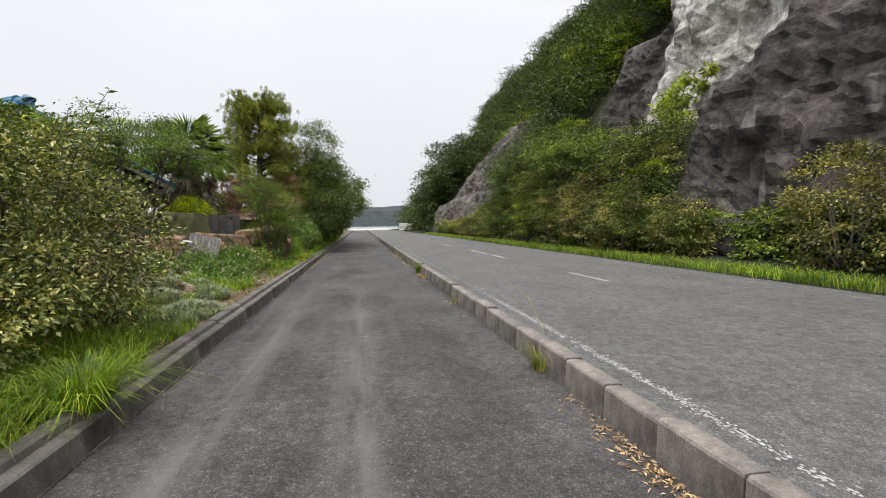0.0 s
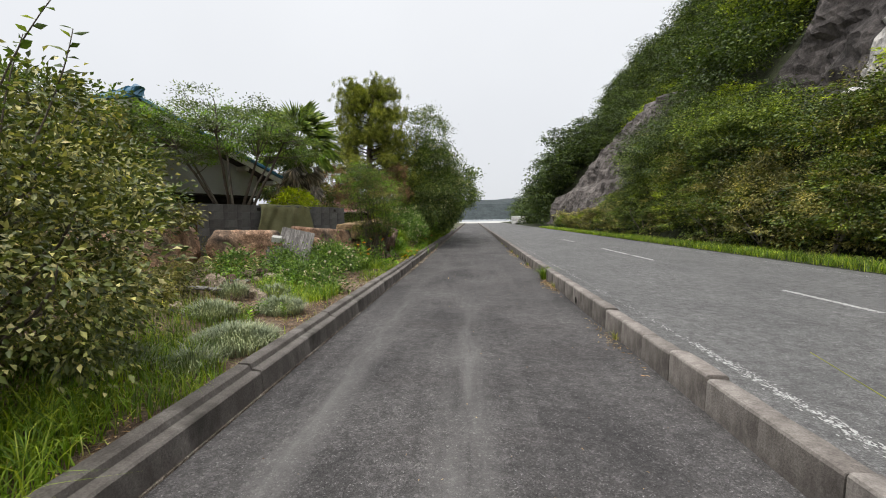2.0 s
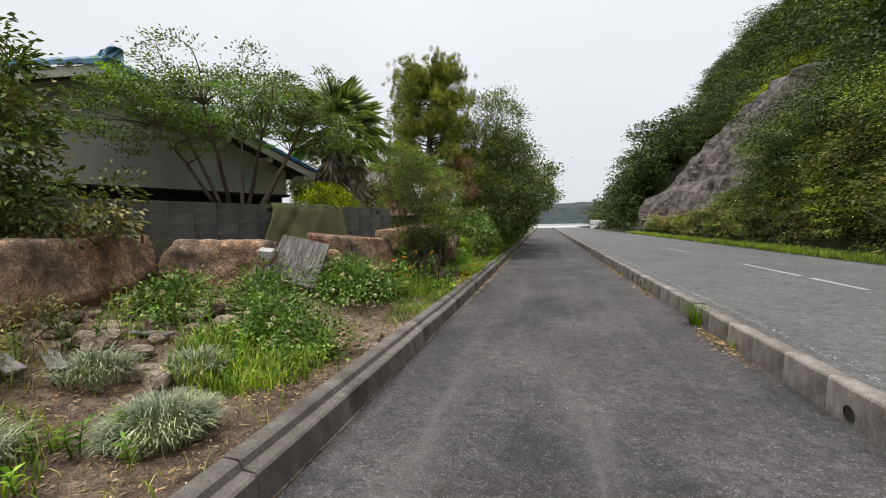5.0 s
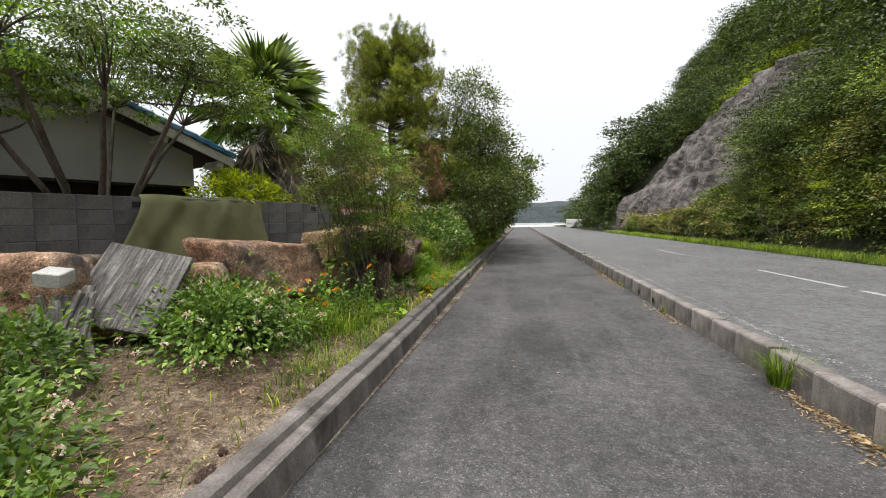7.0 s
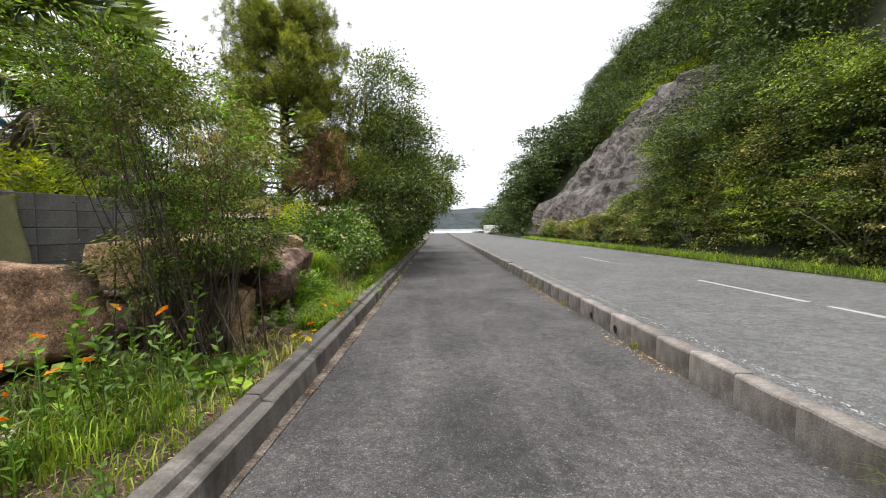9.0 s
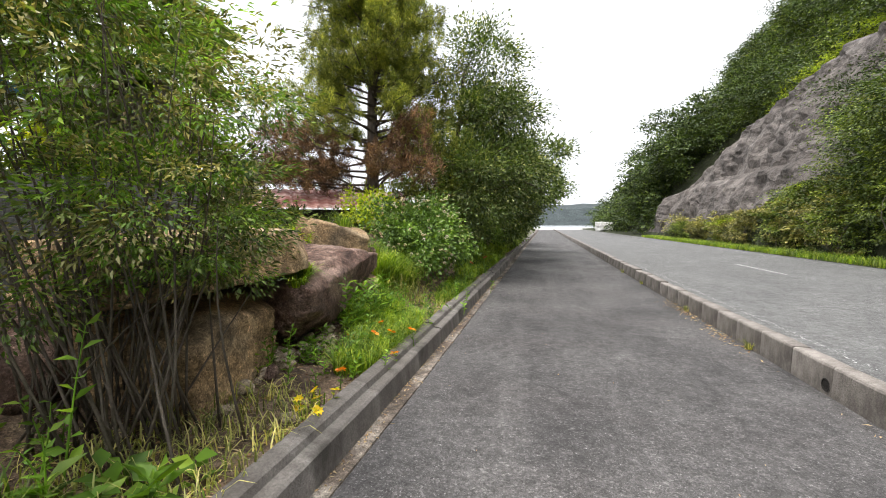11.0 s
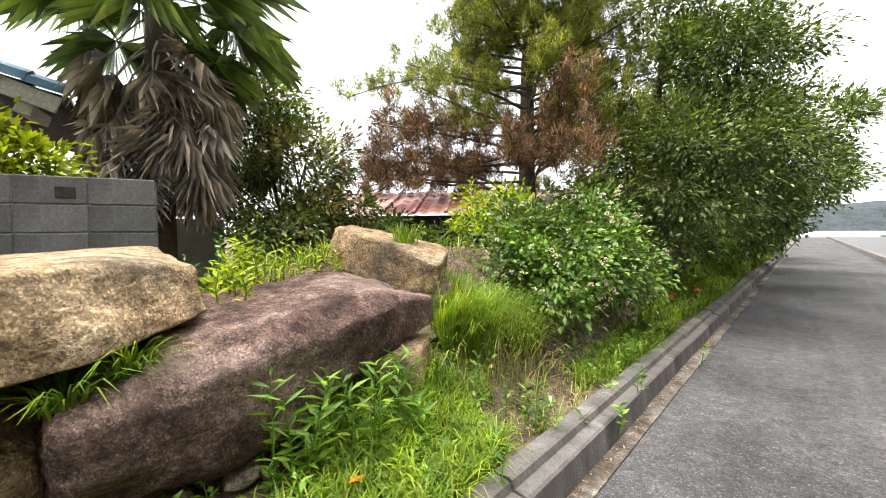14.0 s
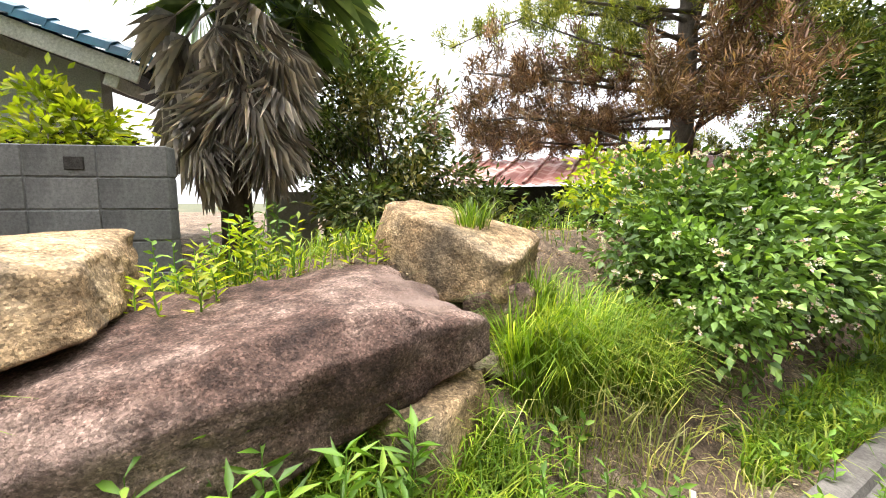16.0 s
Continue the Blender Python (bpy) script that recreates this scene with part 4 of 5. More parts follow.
def U(a, b):
    return float(RNG.uniform(a, b))


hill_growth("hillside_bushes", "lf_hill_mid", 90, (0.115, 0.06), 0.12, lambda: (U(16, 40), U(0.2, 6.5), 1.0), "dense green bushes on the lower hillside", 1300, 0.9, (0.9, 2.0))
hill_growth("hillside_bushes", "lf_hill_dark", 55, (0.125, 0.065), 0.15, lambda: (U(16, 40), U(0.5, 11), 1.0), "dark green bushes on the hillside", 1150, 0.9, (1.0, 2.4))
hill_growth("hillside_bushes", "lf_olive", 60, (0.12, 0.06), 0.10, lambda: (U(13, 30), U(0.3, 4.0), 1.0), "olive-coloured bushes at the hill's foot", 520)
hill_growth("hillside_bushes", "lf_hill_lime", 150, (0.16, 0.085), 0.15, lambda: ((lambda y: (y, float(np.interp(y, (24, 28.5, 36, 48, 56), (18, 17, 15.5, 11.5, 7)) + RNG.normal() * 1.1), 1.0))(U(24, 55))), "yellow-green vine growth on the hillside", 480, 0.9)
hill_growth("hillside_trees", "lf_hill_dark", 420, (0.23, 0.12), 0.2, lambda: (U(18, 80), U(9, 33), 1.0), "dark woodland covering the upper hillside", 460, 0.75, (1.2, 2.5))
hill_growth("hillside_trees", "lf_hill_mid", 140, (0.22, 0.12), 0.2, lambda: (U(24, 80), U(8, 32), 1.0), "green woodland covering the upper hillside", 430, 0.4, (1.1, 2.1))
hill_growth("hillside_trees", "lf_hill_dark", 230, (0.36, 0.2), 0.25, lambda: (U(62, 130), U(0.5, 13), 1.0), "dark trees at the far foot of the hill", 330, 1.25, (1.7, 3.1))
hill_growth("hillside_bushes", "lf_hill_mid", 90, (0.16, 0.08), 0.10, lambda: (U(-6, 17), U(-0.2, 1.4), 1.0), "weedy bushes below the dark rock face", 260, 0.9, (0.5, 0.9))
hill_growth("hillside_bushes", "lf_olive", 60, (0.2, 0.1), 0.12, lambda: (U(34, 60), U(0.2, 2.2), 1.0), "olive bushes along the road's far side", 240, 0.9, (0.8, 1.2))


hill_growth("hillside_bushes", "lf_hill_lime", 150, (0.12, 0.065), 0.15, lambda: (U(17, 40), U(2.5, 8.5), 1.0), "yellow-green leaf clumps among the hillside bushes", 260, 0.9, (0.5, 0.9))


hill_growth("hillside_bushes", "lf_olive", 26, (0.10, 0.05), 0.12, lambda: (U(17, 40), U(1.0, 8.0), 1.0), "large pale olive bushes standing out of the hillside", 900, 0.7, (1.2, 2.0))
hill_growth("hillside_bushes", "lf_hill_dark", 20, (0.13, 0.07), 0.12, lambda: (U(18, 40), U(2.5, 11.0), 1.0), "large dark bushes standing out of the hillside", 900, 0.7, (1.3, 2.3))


# scrub that stands before the rocks on the road's far side
def roadside_bush(x, y, r, h, mats, leaf, n, label):
    blobs = [(0, 0, h * 0.5, r, r * 1.1, h * 0.5), (r * 0.3, r * 0.6, h * 0.62, r * 0.7, r * 0.7, h * 0.4), (0.1, -r * 0.6, h * 0.4, r * 0.8, r * 0.7, h * 0.4)]
    return shrub("roadside_bush", (x, y, ROAD_Z + 0.1), label, "bush", blobs, n, leaf, mats, 0.16, 9, 0.03, "bushes along the road", per=80, shell=0.5, flat=0.35)


for x, y, r, h, mats in ((11.3, 9.2, 1.1, 3.2, ("lf_olive",)), (11.2, 14.6, 0.9, 1.8, ("lf_olive", "lf_hill_mid")), (10.9, 17.3, 1.2, 3.0, ("lf_olive", "lf_hill_mid")), (10.8, 20.2, 1.2, 3.4, ("lf_olive",)), (10.9, 23.5, 1.4, 3.6, ("lf_olive", "lf_hill_mid")),
                         (10.8, 27, 1.4, 3.4, ("lf_hill_mid", "lf_hill_lime")), (10.7, 30.5, 1.4, 3.2, ("lf_hill_mid",)), (10.6, 34, 1.3, 3.0, ("lf_hill_mid", "lf_olive")), (10.5, 38, 1.0, 2.2, ("lf_hill_mid", "lf_olive")), (10.4, 41, 0.9, 1.9, ("lf_olive",)), (10.4, 44, 0.9, 1.7, ("lf_olive", "lf_hill_lime")), (10.3, 48, 0.8, 1.5, ("lf_olive",)), (10.3, 52, 0.8, 1.4, ("lf_hill_mid",))):
    roadside_bush(x, y, r, h, mats, (0.11, 0.055), 6500, "dense olive-green roadside bush by the rock face" if mats[0] == "lf_olive" else "dense green roadside bush below the hill")

# grass along the road's far side
p = scatter(32000, 8.9, 10.3, 2, 60, lambda x, y: 0.9 - 0.3 * (x - 8.9) + 0.3 * noise.noise(Vector((x, y * 0.6, 0))))
blades("roadside_grass", np.array([(x, y, ROAD_Z + 0.02) for x, y in p]), 0.26, 0.013, "grass", 0.8, "green grass along the road's far side")

# far headland and its trees
hx = np.linspace(-900, 900, 120)
fv = []
for x in hx:
    h = 20 + 11 * math.sin(x * 0.006 + 1.0) + 8 * fbm(Vector((x * 0.008, 3, 0))) + 2.2 * fbm(Vector((x * 0.09, 1, 0)))
    fv += [(x, 520, -1), (x, 560, h * 0.7), (x, 640, h)]
ff = [(i * 3 + j, i * 3 + 3 + j, i * 3 + 4 + j, i * 3 + 1 + j) for i in range(119) for j in range(2)]
tagged(new("backdrop_headland", mesh_of("backdrop_headland", fv, ff, MAT["far_wood"])), "low wooded headland across the water", "headland", kind="structure")

# ---- left side trees ----
big_shrub = shrub("variegated_shrub", (-3.75, 6.2, on_verge(-3.75, 6.2)), "large shrub with pale-edged olive leaves", "shrub",
      [(0, 0, 1.35, 1.15, 1.3, 1.25), (0.7, 0.3, 0.8, 0.85, 1.0, 0.75), (0.55, -0.9, 0.55, 0.8, 0.9, 0.55), (0.3, 0.9, 0.5, 0.8, 0.7, 0.5), (-0.8, -0.9, 1.8, 1.1, 1.1, 1.3), (0.35, 1.0, 1.5, 0.7, 0.7, 0.7)], 38000, (0.058, 0.031), ("lf_varieg",), 0.10, 40, 0.022, bark="bark", per=90)
shrub("variegated_shrub", (-4.4, 3.4, on_verge(-4.4, 3.4)), "large shrub with pale-edged olive leaves", "shrub",
      [(0, 0, 1.6, 1.4, 1.5, 1.6), (0.8, 0.3, 0.8, 0.8, 0.9, 0.8)], 22000, (0.058, 0.031), ("lf_varieg",), 0.10, 26, 0.022, bark="bark", per=90)


def shoot(parent, foot, top, leaf, n):
    """A long leafy shoot rising out of a shrub."""
    path = bent(foot, top, 0.08, 7)
    part("shoot", mesh_of("shoot", *tube(path, np.linspace(0.008, 0.003, 7), 5), MAT["bark"], True), parent)
    t = np.linspace(0.3, 1.0, n)
    pos = np.stack([np.interp(t, np.linspace(0, 1, 7), path[:, a]) for a in range(3)], 1)
    a = np.arange(n) * 2.4 + U(0, 6)
    part("foliage", leaf_soup("foliage", pos, np.stack([np.cos(a), np.sin(a), np.full(n, 0.35)], 1), leaf, leaf * 0.5, MAT["lf_tree"], 0.12), parent)


for k in range(10):
    a = k * 2.4
    x, y = 0.25 + 0.9 * math.cos(a) * U(0.3, 1), 0.1 + 1.2 * math.sin(a) * U(0.3, 1)
    shoot(big_shrub, (x * 0.8, y * 0.8, 1.4), (x + U(-0.1, 0.25), y + U(-0.1, 0.3), U(2.2, 2.75)), 0.085, 18)
tree("garden_tree", (-7.0, 10.0, on_verge(-7.0, 10)), "broad-leaved garden tree with dark green crown", [([(0, 0, -0.1), (0.1, 0.1, 1.2), (0.3, 0.2, 2.6)], 0.09, 0.03)],
     [(0.2, 0.2, 2.3, 1.2, 1.3, 1.0), (0.7, 0.7, 1.7, 0.8, 0.8, 0.7), (-0.4, -0.4, 2.0, 1.1, 1.1, 0.9), (0.9, 1.3, 1.1, 0.8, 0.9, 0.5)], 17000, (0.09, 0.048), (("lf_tree", 0.7), ("lf_olive", 0.3)), 30, 0.13)
# spreading tree on many slanting stems behind the wall
stems = [([(RNG.normal() * 0.12, RNG.normal() * 0.12, 0), (0.55 * math.cos(a), 0.55 * math.sin(a), 1.3), (1.35 * math.cos(a), 1.35 * math.sin(a), 2.7 + 0.3 * math.sin(a * 3))], 0.06, 0.022) for a in (0.3, 1.3, 2.2, 3.1, 4.1, 5.0, 5.7)]
tree("spreading_tree", (-6.55, 15.1, 0.75), "wide spreading garden tree with many pale slanting stems", stems,
     [(0, 0, 3.3, 2.3, 2.3, 0.75), (1.0, 1.2, 2.9, 1.1, 1.1, 0.45), (-0.9, -1.4, 2.7, 1.3, 1.3, 0.6), (0.9, -1.2, 3.0, 1.1, 1.0, 0.5), (-0.2, 1.2, 3.7, 1.2, 1.2, 0.5)], 32000, (0.062, 0.03), (("lf_tree", 0.8), ("lf_bright", 0.2)), 120, 0.15, "bark", shell=0.3, flat=0.3)
# fine-leaved many-stemmed shrub by the kerb
shrub("nandina_shrub", (-2.95, 16.25, on_verge(-2.95, 16.25)), "tall many-stemmed shrub with fine green leaflets", "shrub",
      [(0, 0.05, 2.05, 0.9, 0.9, 0.75), (0.1, 0.2, 1.35, 0.75, 0.8, 0.45), (-0.2, -0.3, 2.5, 0.7, 0.7, 0.4), (0.3, 0.4, 1.0, 0.4, 0.4, 0.2), (-0.2, -0.3, 0.9, 0.4, 0.4, 0.2)], 33000, (0.044, 0.015), ("lf_tree", "lf_bright", "lf_olive"), 0.095, 74, 0.009, bark="bark", per=70, shell=0.25, flat=0.35, foot=0.22)
# yellow-green shrub over the wall
shrub("garden_shrub", (-5.75, 17.4, 0.8), "bright yellow-green shrub behind the block wall", "shrub", [(0, 0, 1.35, 0.45, 0.75, 0.4), (0.05, 0.5, 1.2, 0.35, 0.4, 0.28), (0, -0.7, 1.2, 0.4, 0.5, 0.3)], 3800, (0.09, 0.042), ("lf_yellow",), 0.09, 26, 0.012, bark="twig")
shrub("garden_shrub", (-6.9, 21.1, 0.7), "dark glossy-leaved garden shrub", "shrub", [(-0.1, -0.2, 1.5, 1.1, 1.1, 1.2), (0.4, 0.3, 0.8, 0.9, 0.9, 0.8), (-0.7, -0.8, 2.5, 1.1, 1.1, 1.0), (0.6, -0.6, 0.7, 0.8, 0.7, 0.6), (1.3, 0.4, 0.3, 0.7, 0.7, 0.4)], 20000, (0.12, 0.045), ("lf_gloss", "lf_olive", "lf_tree"), 0.13, 30, 0.03, bark="bark")
shrub("garden_shrub", (-5.3, 21.6, 0.6), "dark low evergreen shrub behind the stones", "shrub", [(0, 0, 0.6, 0.6, 0.8, 0.5), (0.3, 0.9, 0.6, 0.6, 0.7, 0.5)], 2600, (0.09, 0.035), ("lf_tree",), 0.1, 10, 0.02)

# palm
palm = thing("palm_tree", (-6.4, 19.05, 0.7), "windmill palm with a thick skirt of dead grey fronds", "palm")
pv, pf = tube([(0, 0, -0.1), (0.05, 0, 1.2), (0, 0.05, 2.5), (0.03, 0.05, 3.75)], [0.17, 0.15, 0.16, 0.11], 12)
part("trunk", mesh_of("trunk", pv, pf, MAT["bark"], True), palm)


def palm_fan(spread=150, blades_n=34, length=0.62, droop=0.25, st=0.55, half=0.015):
    """A fan leaf at the end of its stalk, along +x."""
    v, f = tube([(0, 0, 0), (st * 0.5, 0, 0.03), (st, 0, 0)], [0.014, 0.011, 0.009], 5)
    for i in range(blades_n):
        a = radians(-spread + 2 * spread * i / (blades_n - 1)) * 0.9
        L = length * (0.72 + 0.28 * math.cos(a)) * float(RNG.uniform(0.9, 1.1))
        d = np.array((math.cos(a), math.sin(a), 0))
        s = np.array((-d[1], d[0], 0))
        b0 = np.array((st, 0, 0))
        lift = 0.05 * math.cos(i * 3.1)
        o = len(v)
        m = b0 + d * L * 0.55 + np.array((0, 0, lift - droop * 0.12 * L))
        v += [tuple(b0), tuple(m + s * half), tuple(b0 + d * L + np.array((0, 0, lift - droop * L * float(RNG.uniform(0.5, 1.6))))), tuple(m - s * half)]
        f += [(o, o + 1, o + 2), (o, o + 2, o + 3)]
    return v, f


fan_green = [mesh_of("frond", *palm_fan(125, 40, 0.8, 0.4, 0.8, 0.0085), MAT["palm"]) for _ in range(3)]
fan_dead = [mesh_of("dead_frond", *palm_fan(64, 26, 0.62, 0.22, 0.5, 0.02), MAT["palm_dead"]) for _ in range(4)]
for k in range(28):
    a, el = k * 137.5, 78 - 100 * (k / 28) ** 0.9
    ob = part("frond", fan_green[k % 3], palm)
    ob.matrix_local = pose(0.02, 0.04, 3.62 - 0.012 * k, 0, -el, a)
for k in range(66):
    a, h = k * 137.5 + U(-20, 20), 3.05 - 1.2 * (k / 66)
    ob = part("dead_frond", fan_dead[k % 4], palm)
    ob.matrix_local = pose(0.03, 0.04, h, 0, 0, a) @ pose(0.1, 0, 0, U(-35, 35), U(34, 62) + 12 * (k / 66), U(-15, 15))

# pine with dead lower boughs
pine = thing("pine_tree", (-5.1, 25.2, 0.45), "tall pine with brown dying boughs low on one side", "tree")
trunk_path = [(0, 0, -0.2), (-0.1, 0, 2), (-0.12, 0.05, 4.5), (0.1, 0, 6.5), (0.25, 0, 8.0)]
pv, pf = tube(trunk_path, [0.2, 0.17, 0.13, 0.08, 0.02], 10)
part("trunk", mesh_of("trunk", pv, pf, MAT["bark"], True), pine)
green_p, green_d, dead_p, dead_d = [], [], [], []
for k in range(104):
    h = 1.5 + 6.0 * (k / 104) ** 0.85
    a = k * 2.399 + U(-0.3, 0.3)
    reach = (0.5 + 2.3 * (1 - (h - 1.5) / 6.8) ** 0.5) * U(0.75, 1.12)
    toward = math.cos(a - 4.1)
    if h < 4.2:
        reach += 1.0 * max(0.0, toward)
    tip = np.array((reach * math.cos(a), reach * math.sin(a), h + reach * (U(0.05, 0.4) if toward < 0.1 or h > 4.3 else U(-0.12, 0.15))))
    path = bent((0, 0, h), tip, 0.1, 7)
    dead = h < 3.1 and toward > 0.1
    for s in range(64 if dead else 46):
        u = U(0.3, 1.0) * 5.99
        n0 = int(u)
        c = path[n0] * (n0 + 1 - u) + path[n0 + 1] * (u - n0) + RNG.normal(size=3) * (0.08 + 0.02 * u) + np.array((0, 0, 0.05))
        m = 50
        d = unit(RNG.normal(size=(m, 3)) + np.array((0, 0, 0.9)) + 0.5 * np.append(unit(tip[:2] + 1e-6), 0))
        (dead_p if dead else green_p).append(np.repeat(c[None], m, 0) + RNG.normal(size=(m, 3)) * np.array((0.035, 0.035, 0.06)))
        (dead_d if dead else green_d).append(d)
    v, f = tube(path, np.linspace(0.035, 0.007, 7), 5)
    part("bough", mesh_of("bough", v, f, MAT["bark"], True), pine)
part("foliage", leaf_soup("foliage", np.concatenate(green_p), np.concatenate(green_d), 0.11, 0.013, MAT["needle"], 0.1), pine)
part("dead_foliage", leaf_soup("dead_foliage", np.concatenate(dead_p), np.concatenate(dead_d), 0.12, 0.015, MAT["needle_dead"], 0.1), pine, "brown dead needles")

# broad-leaved trees leaning over the footway
row = "trees along the footway"
tree("roadside_tree", (-3.6, 27.0, 0.35), "broad-leaved tree leaning over the footway", [([(0, 0, -0.1), (0.3, -0.2, 2.5), (0.7, -0.5, 5.5)], 0.14, 0.04), ([(0.1, 0, 0), (0.9, 0.3, 2.2), (1.7, 0.6, 4.4)], 0.09, 0.03)],
     [(1.0, -0.3, 3.5, 1.6, 1.9, 2.0), (1.0, 0.4, 5.8, 1.3, 1.5, 1.3), (1.7, 0.2, 4.4, 1.0, 1.4, 0.8), (1.7, 0.2, 2.6, 1.4, 1.7, 1.4), (1.1, -1.5, 2.0, 0.9, 1.2, 1.2)], 34000, (0.10, 0.05), (("lf_tree", 0.6), ("lf_gloss", 0.4)), 60, 0.24, per=230, group=row)
tree("roadside_tree", (-3.2, 31.5, 0.35), "broad-leaved tree leaning over the footway", [([(0, 0, -0.1), (0.4, 0, 2.0), (1.1, 0.2, 4.0)], 0.13, 0.04)],
     [(0.7, 0, 3.4, 2.2, 2.2, 2.0), (2.3, 0.4, 3.4, 1.7, 1.6, 1.2), (0.9, 0, 1.8, 1.4, 1.9, 1.2)], 18000, (0.14, 0.07), (("lf_gloss", 0.5), ("lf_tree", 0.5)), 40, 0.24, per=200, group=row)
tree("roadside_tree", (-3.2, 36.5, 0.3), "broad-leaved tree leaning over the footway", [([(0, 0, -0.1), (0.3, 0, 2.0), (0.8, 0.2, 3.6)], 0.12, 0.04)],
     [(0.6, 0, 3.1, 2.2, 2.4, 1.9), (2.2, 0.4, 3.1, 1.7, 1.7, 1.1), (0.6, 0, 1.4, 1.5, 2.2, 1.2)], 13000, (0.16, 0.08), (("lf_tree", 1.0),), 30, 0.22, group=row)
tree("roadside_tree", (-3.4, 43, 0.3), "broad-leaved tree beside the footway", [([(0, 0, -0.1), (0.2, 0, 2.0), (0.4, 0.2, 3.2)], 0.12, 0.04)],
     [(0.4, 0, 2.6, 2.0, 2.6, 1.7), (0.4, 3, 2.0, 1.8, 2.4, 1.5)], 9000, (0.19, 0.095), (("lf_tree", 1.0),), 20, 0.25, group=row)
tree("roadside_tree", (-5.5, 34, 0.4), "broad-leaved tree behind the row", [([(0, 0, -0.1), (0.2, 0, 2.5), (0.2, 0.2, 5)], 0.14, 0.04)],
     [(0, 0, 4.2, 2.3, 2.6, 2.2), (0.4, 3, 3.4, 2.0, 2.4, 1.9)], 10000, (0.18, 0.09), (("lf_tree", 1.0),), 20, 0.25, group=row)

# flowering lantana
def flower_head(n, petal, r, mat):
    d = unit(RNG.normal(size=(n, 3)) * np.array((1, 1, 0.6)) + np.array((0, 0, 0.55)))
    return leaf_soup("flower_head", d * r * 0.5, d, petal, petal * 0.9, MAT[mat])


FLOWER = [flower_head(14, 0.021, 0.024, "petal_pink") for _ in range(3)]
def lantana(at, blobs, n, flowers, label, leaf=(0.075, 0.044)):
    ob = shrub("lantana_bush", at, label, "flowering bush", blobs, n, leaf, ("lf_lantana",), 0.12, 18, 0.01, "lantana bushes", "bark", 50, 0.5)
    pts, dirs, c = crown_points(blobs, flowers * 12, 0.03, 0.98, 1, 12)
    for k, p in enumerate(c[:flowers]):
        if p[2] > 0.05:
            head = part("flower_head", FLOWER[k % 3], ob)
            q = p + unit(p - np.array((0, 0, 0.35))) * 0.13
            head.matrix_local = pose(*q, U(-35, 35), U(-35, 35), U(0, 360))
    return ob


lantana((-3.05, 22.3, on_verge(-3.05, 22.3)), [(0, 0, 0.5, 0.75, 1.1, 0.62), (-0.2, 0.4, 0.7, 0.6, 0.8, 0.55), (0.2, -0.6, 0.3, 0.5, 0.5, 0.4), (0.3, 0.3, 0.95, 0.35, 0.45, 0.35), (-0.5, -0.4, 0.9, 0.4, 0.4, 0.38), (0.4, 0.8, 0.4, 0.45, 0.55, 0.5)], 14000, 340, "dense lantana bush covered in small pink flowers")
LOW = "low lantana clump with pink flowers"
lantana((-3.3, 13.4, on_verge(-3.3, 13.4)), [(0, 0, 0.22, 0.55, 0.6, 0.3), (-0.2, 0.35, 0.28, 0.45, 0.5, 0.28), (0.25, 0.55, 0.15, 0.35, 0.4, 0.22)], 8000, 110, LOW, (0.055, 0.034))
lantana((-3.15, 11.45, on_verge(-3.15, 11.45)), [(0, 0, 0.14, 0.36, 0.42, 0.22)], 2600, 50, LOW, (0.055, 0.034))
lantana((-2.65, 11.3, on_verge(-2.65, 11.3)), [(0, 0, 0.1, 0.26, 0.3, 0.18)], 1400, 30, LOW, (0.055, 0.034))
lantana((-3.85, 12.15, on_verge(-3.85, 12.15)), [(0, 0, 0.16, 0.34, 0.36, 0.22)], 2200, 26, LOW, (0.055, 0.034))
lantana((-4.35, 11.3, on_verge(-4.35, 11.3)), [(0, 0, 0.16, 0.3, 0.36, 0.22)], 1800, 16, LOW, (0.055, 0.034))

# ---- verge plants, litter and rubble ----
def herb(at, n, height, leaf, mat, label, spread=0.12, per=14, group="weeds on the verge", name="weed", flower=None, flowers=0):
    """Upright stems set with lance-shaped leaves."""
    ob = thing(name, at, label, "weed", group)
    P, D = [], []
    for k in range(n):
        foot = np.array((RNG.normal() * spread, RNG.normal() * spread, -0.03))
        top = foot + np.array((RNG.normal() * 0.12, RNG.normal() * 0.12, 1.0)) * height * U(0.65, 1.15)
        path = bent(foot, top, 0.08, 6)
        v, f = tube(path, np.linspace(0.006, 0.002, 6), 4)
        part("stem", mesh_of("stem", v, f, MAT["lf_bright"]), ob)
        t = np.linspace(0.12, 1.0, per)
        pos = np.stack([np.interp(t, np.linspace(0, 1, 6), path[:, a]) for a in range(3)], 1)
        a = np.arange(per) * 2.4 + U(0, 6)
        d = np.stack([np.cos(a), np.sin(a), 0.55 - 0.2 * np.cos(a * 3)], 1)
        P.append(pos)
        D.append(d)
        if flower and k < flowers:
            fl = part("flower", flower, ob)
            fl.matrix_local = pose(*top, U(-40, 40), U(-40, 40), U(0, 360))
    part("foliage", leaf_soup("foliage", np.concatenate(P), np.concatenate(D), leaf[0], leaf[1], MAT[mat], 0.15), ob)
    return ob


def daisy(mat, r=0.035):
    a = np.linspace(0, 2 * np.pi, 9)[:-1]
    d = np.stack([np.cos(a), np.sin(a), np.full(8, 0.25)], 1)
    return leaf_soup("flower", d * 0.004, d, r, r * 0.75, MAT[mat])


ORANGE, YELLOW, REDF = daisy("petal_orange", 0.04), daisy("petal_yellow", 0.035), daisy("petal_red", 0.06)


def vp(x, y, dz=0.0):
    return (x, y, on_verge(x, y) + dz)


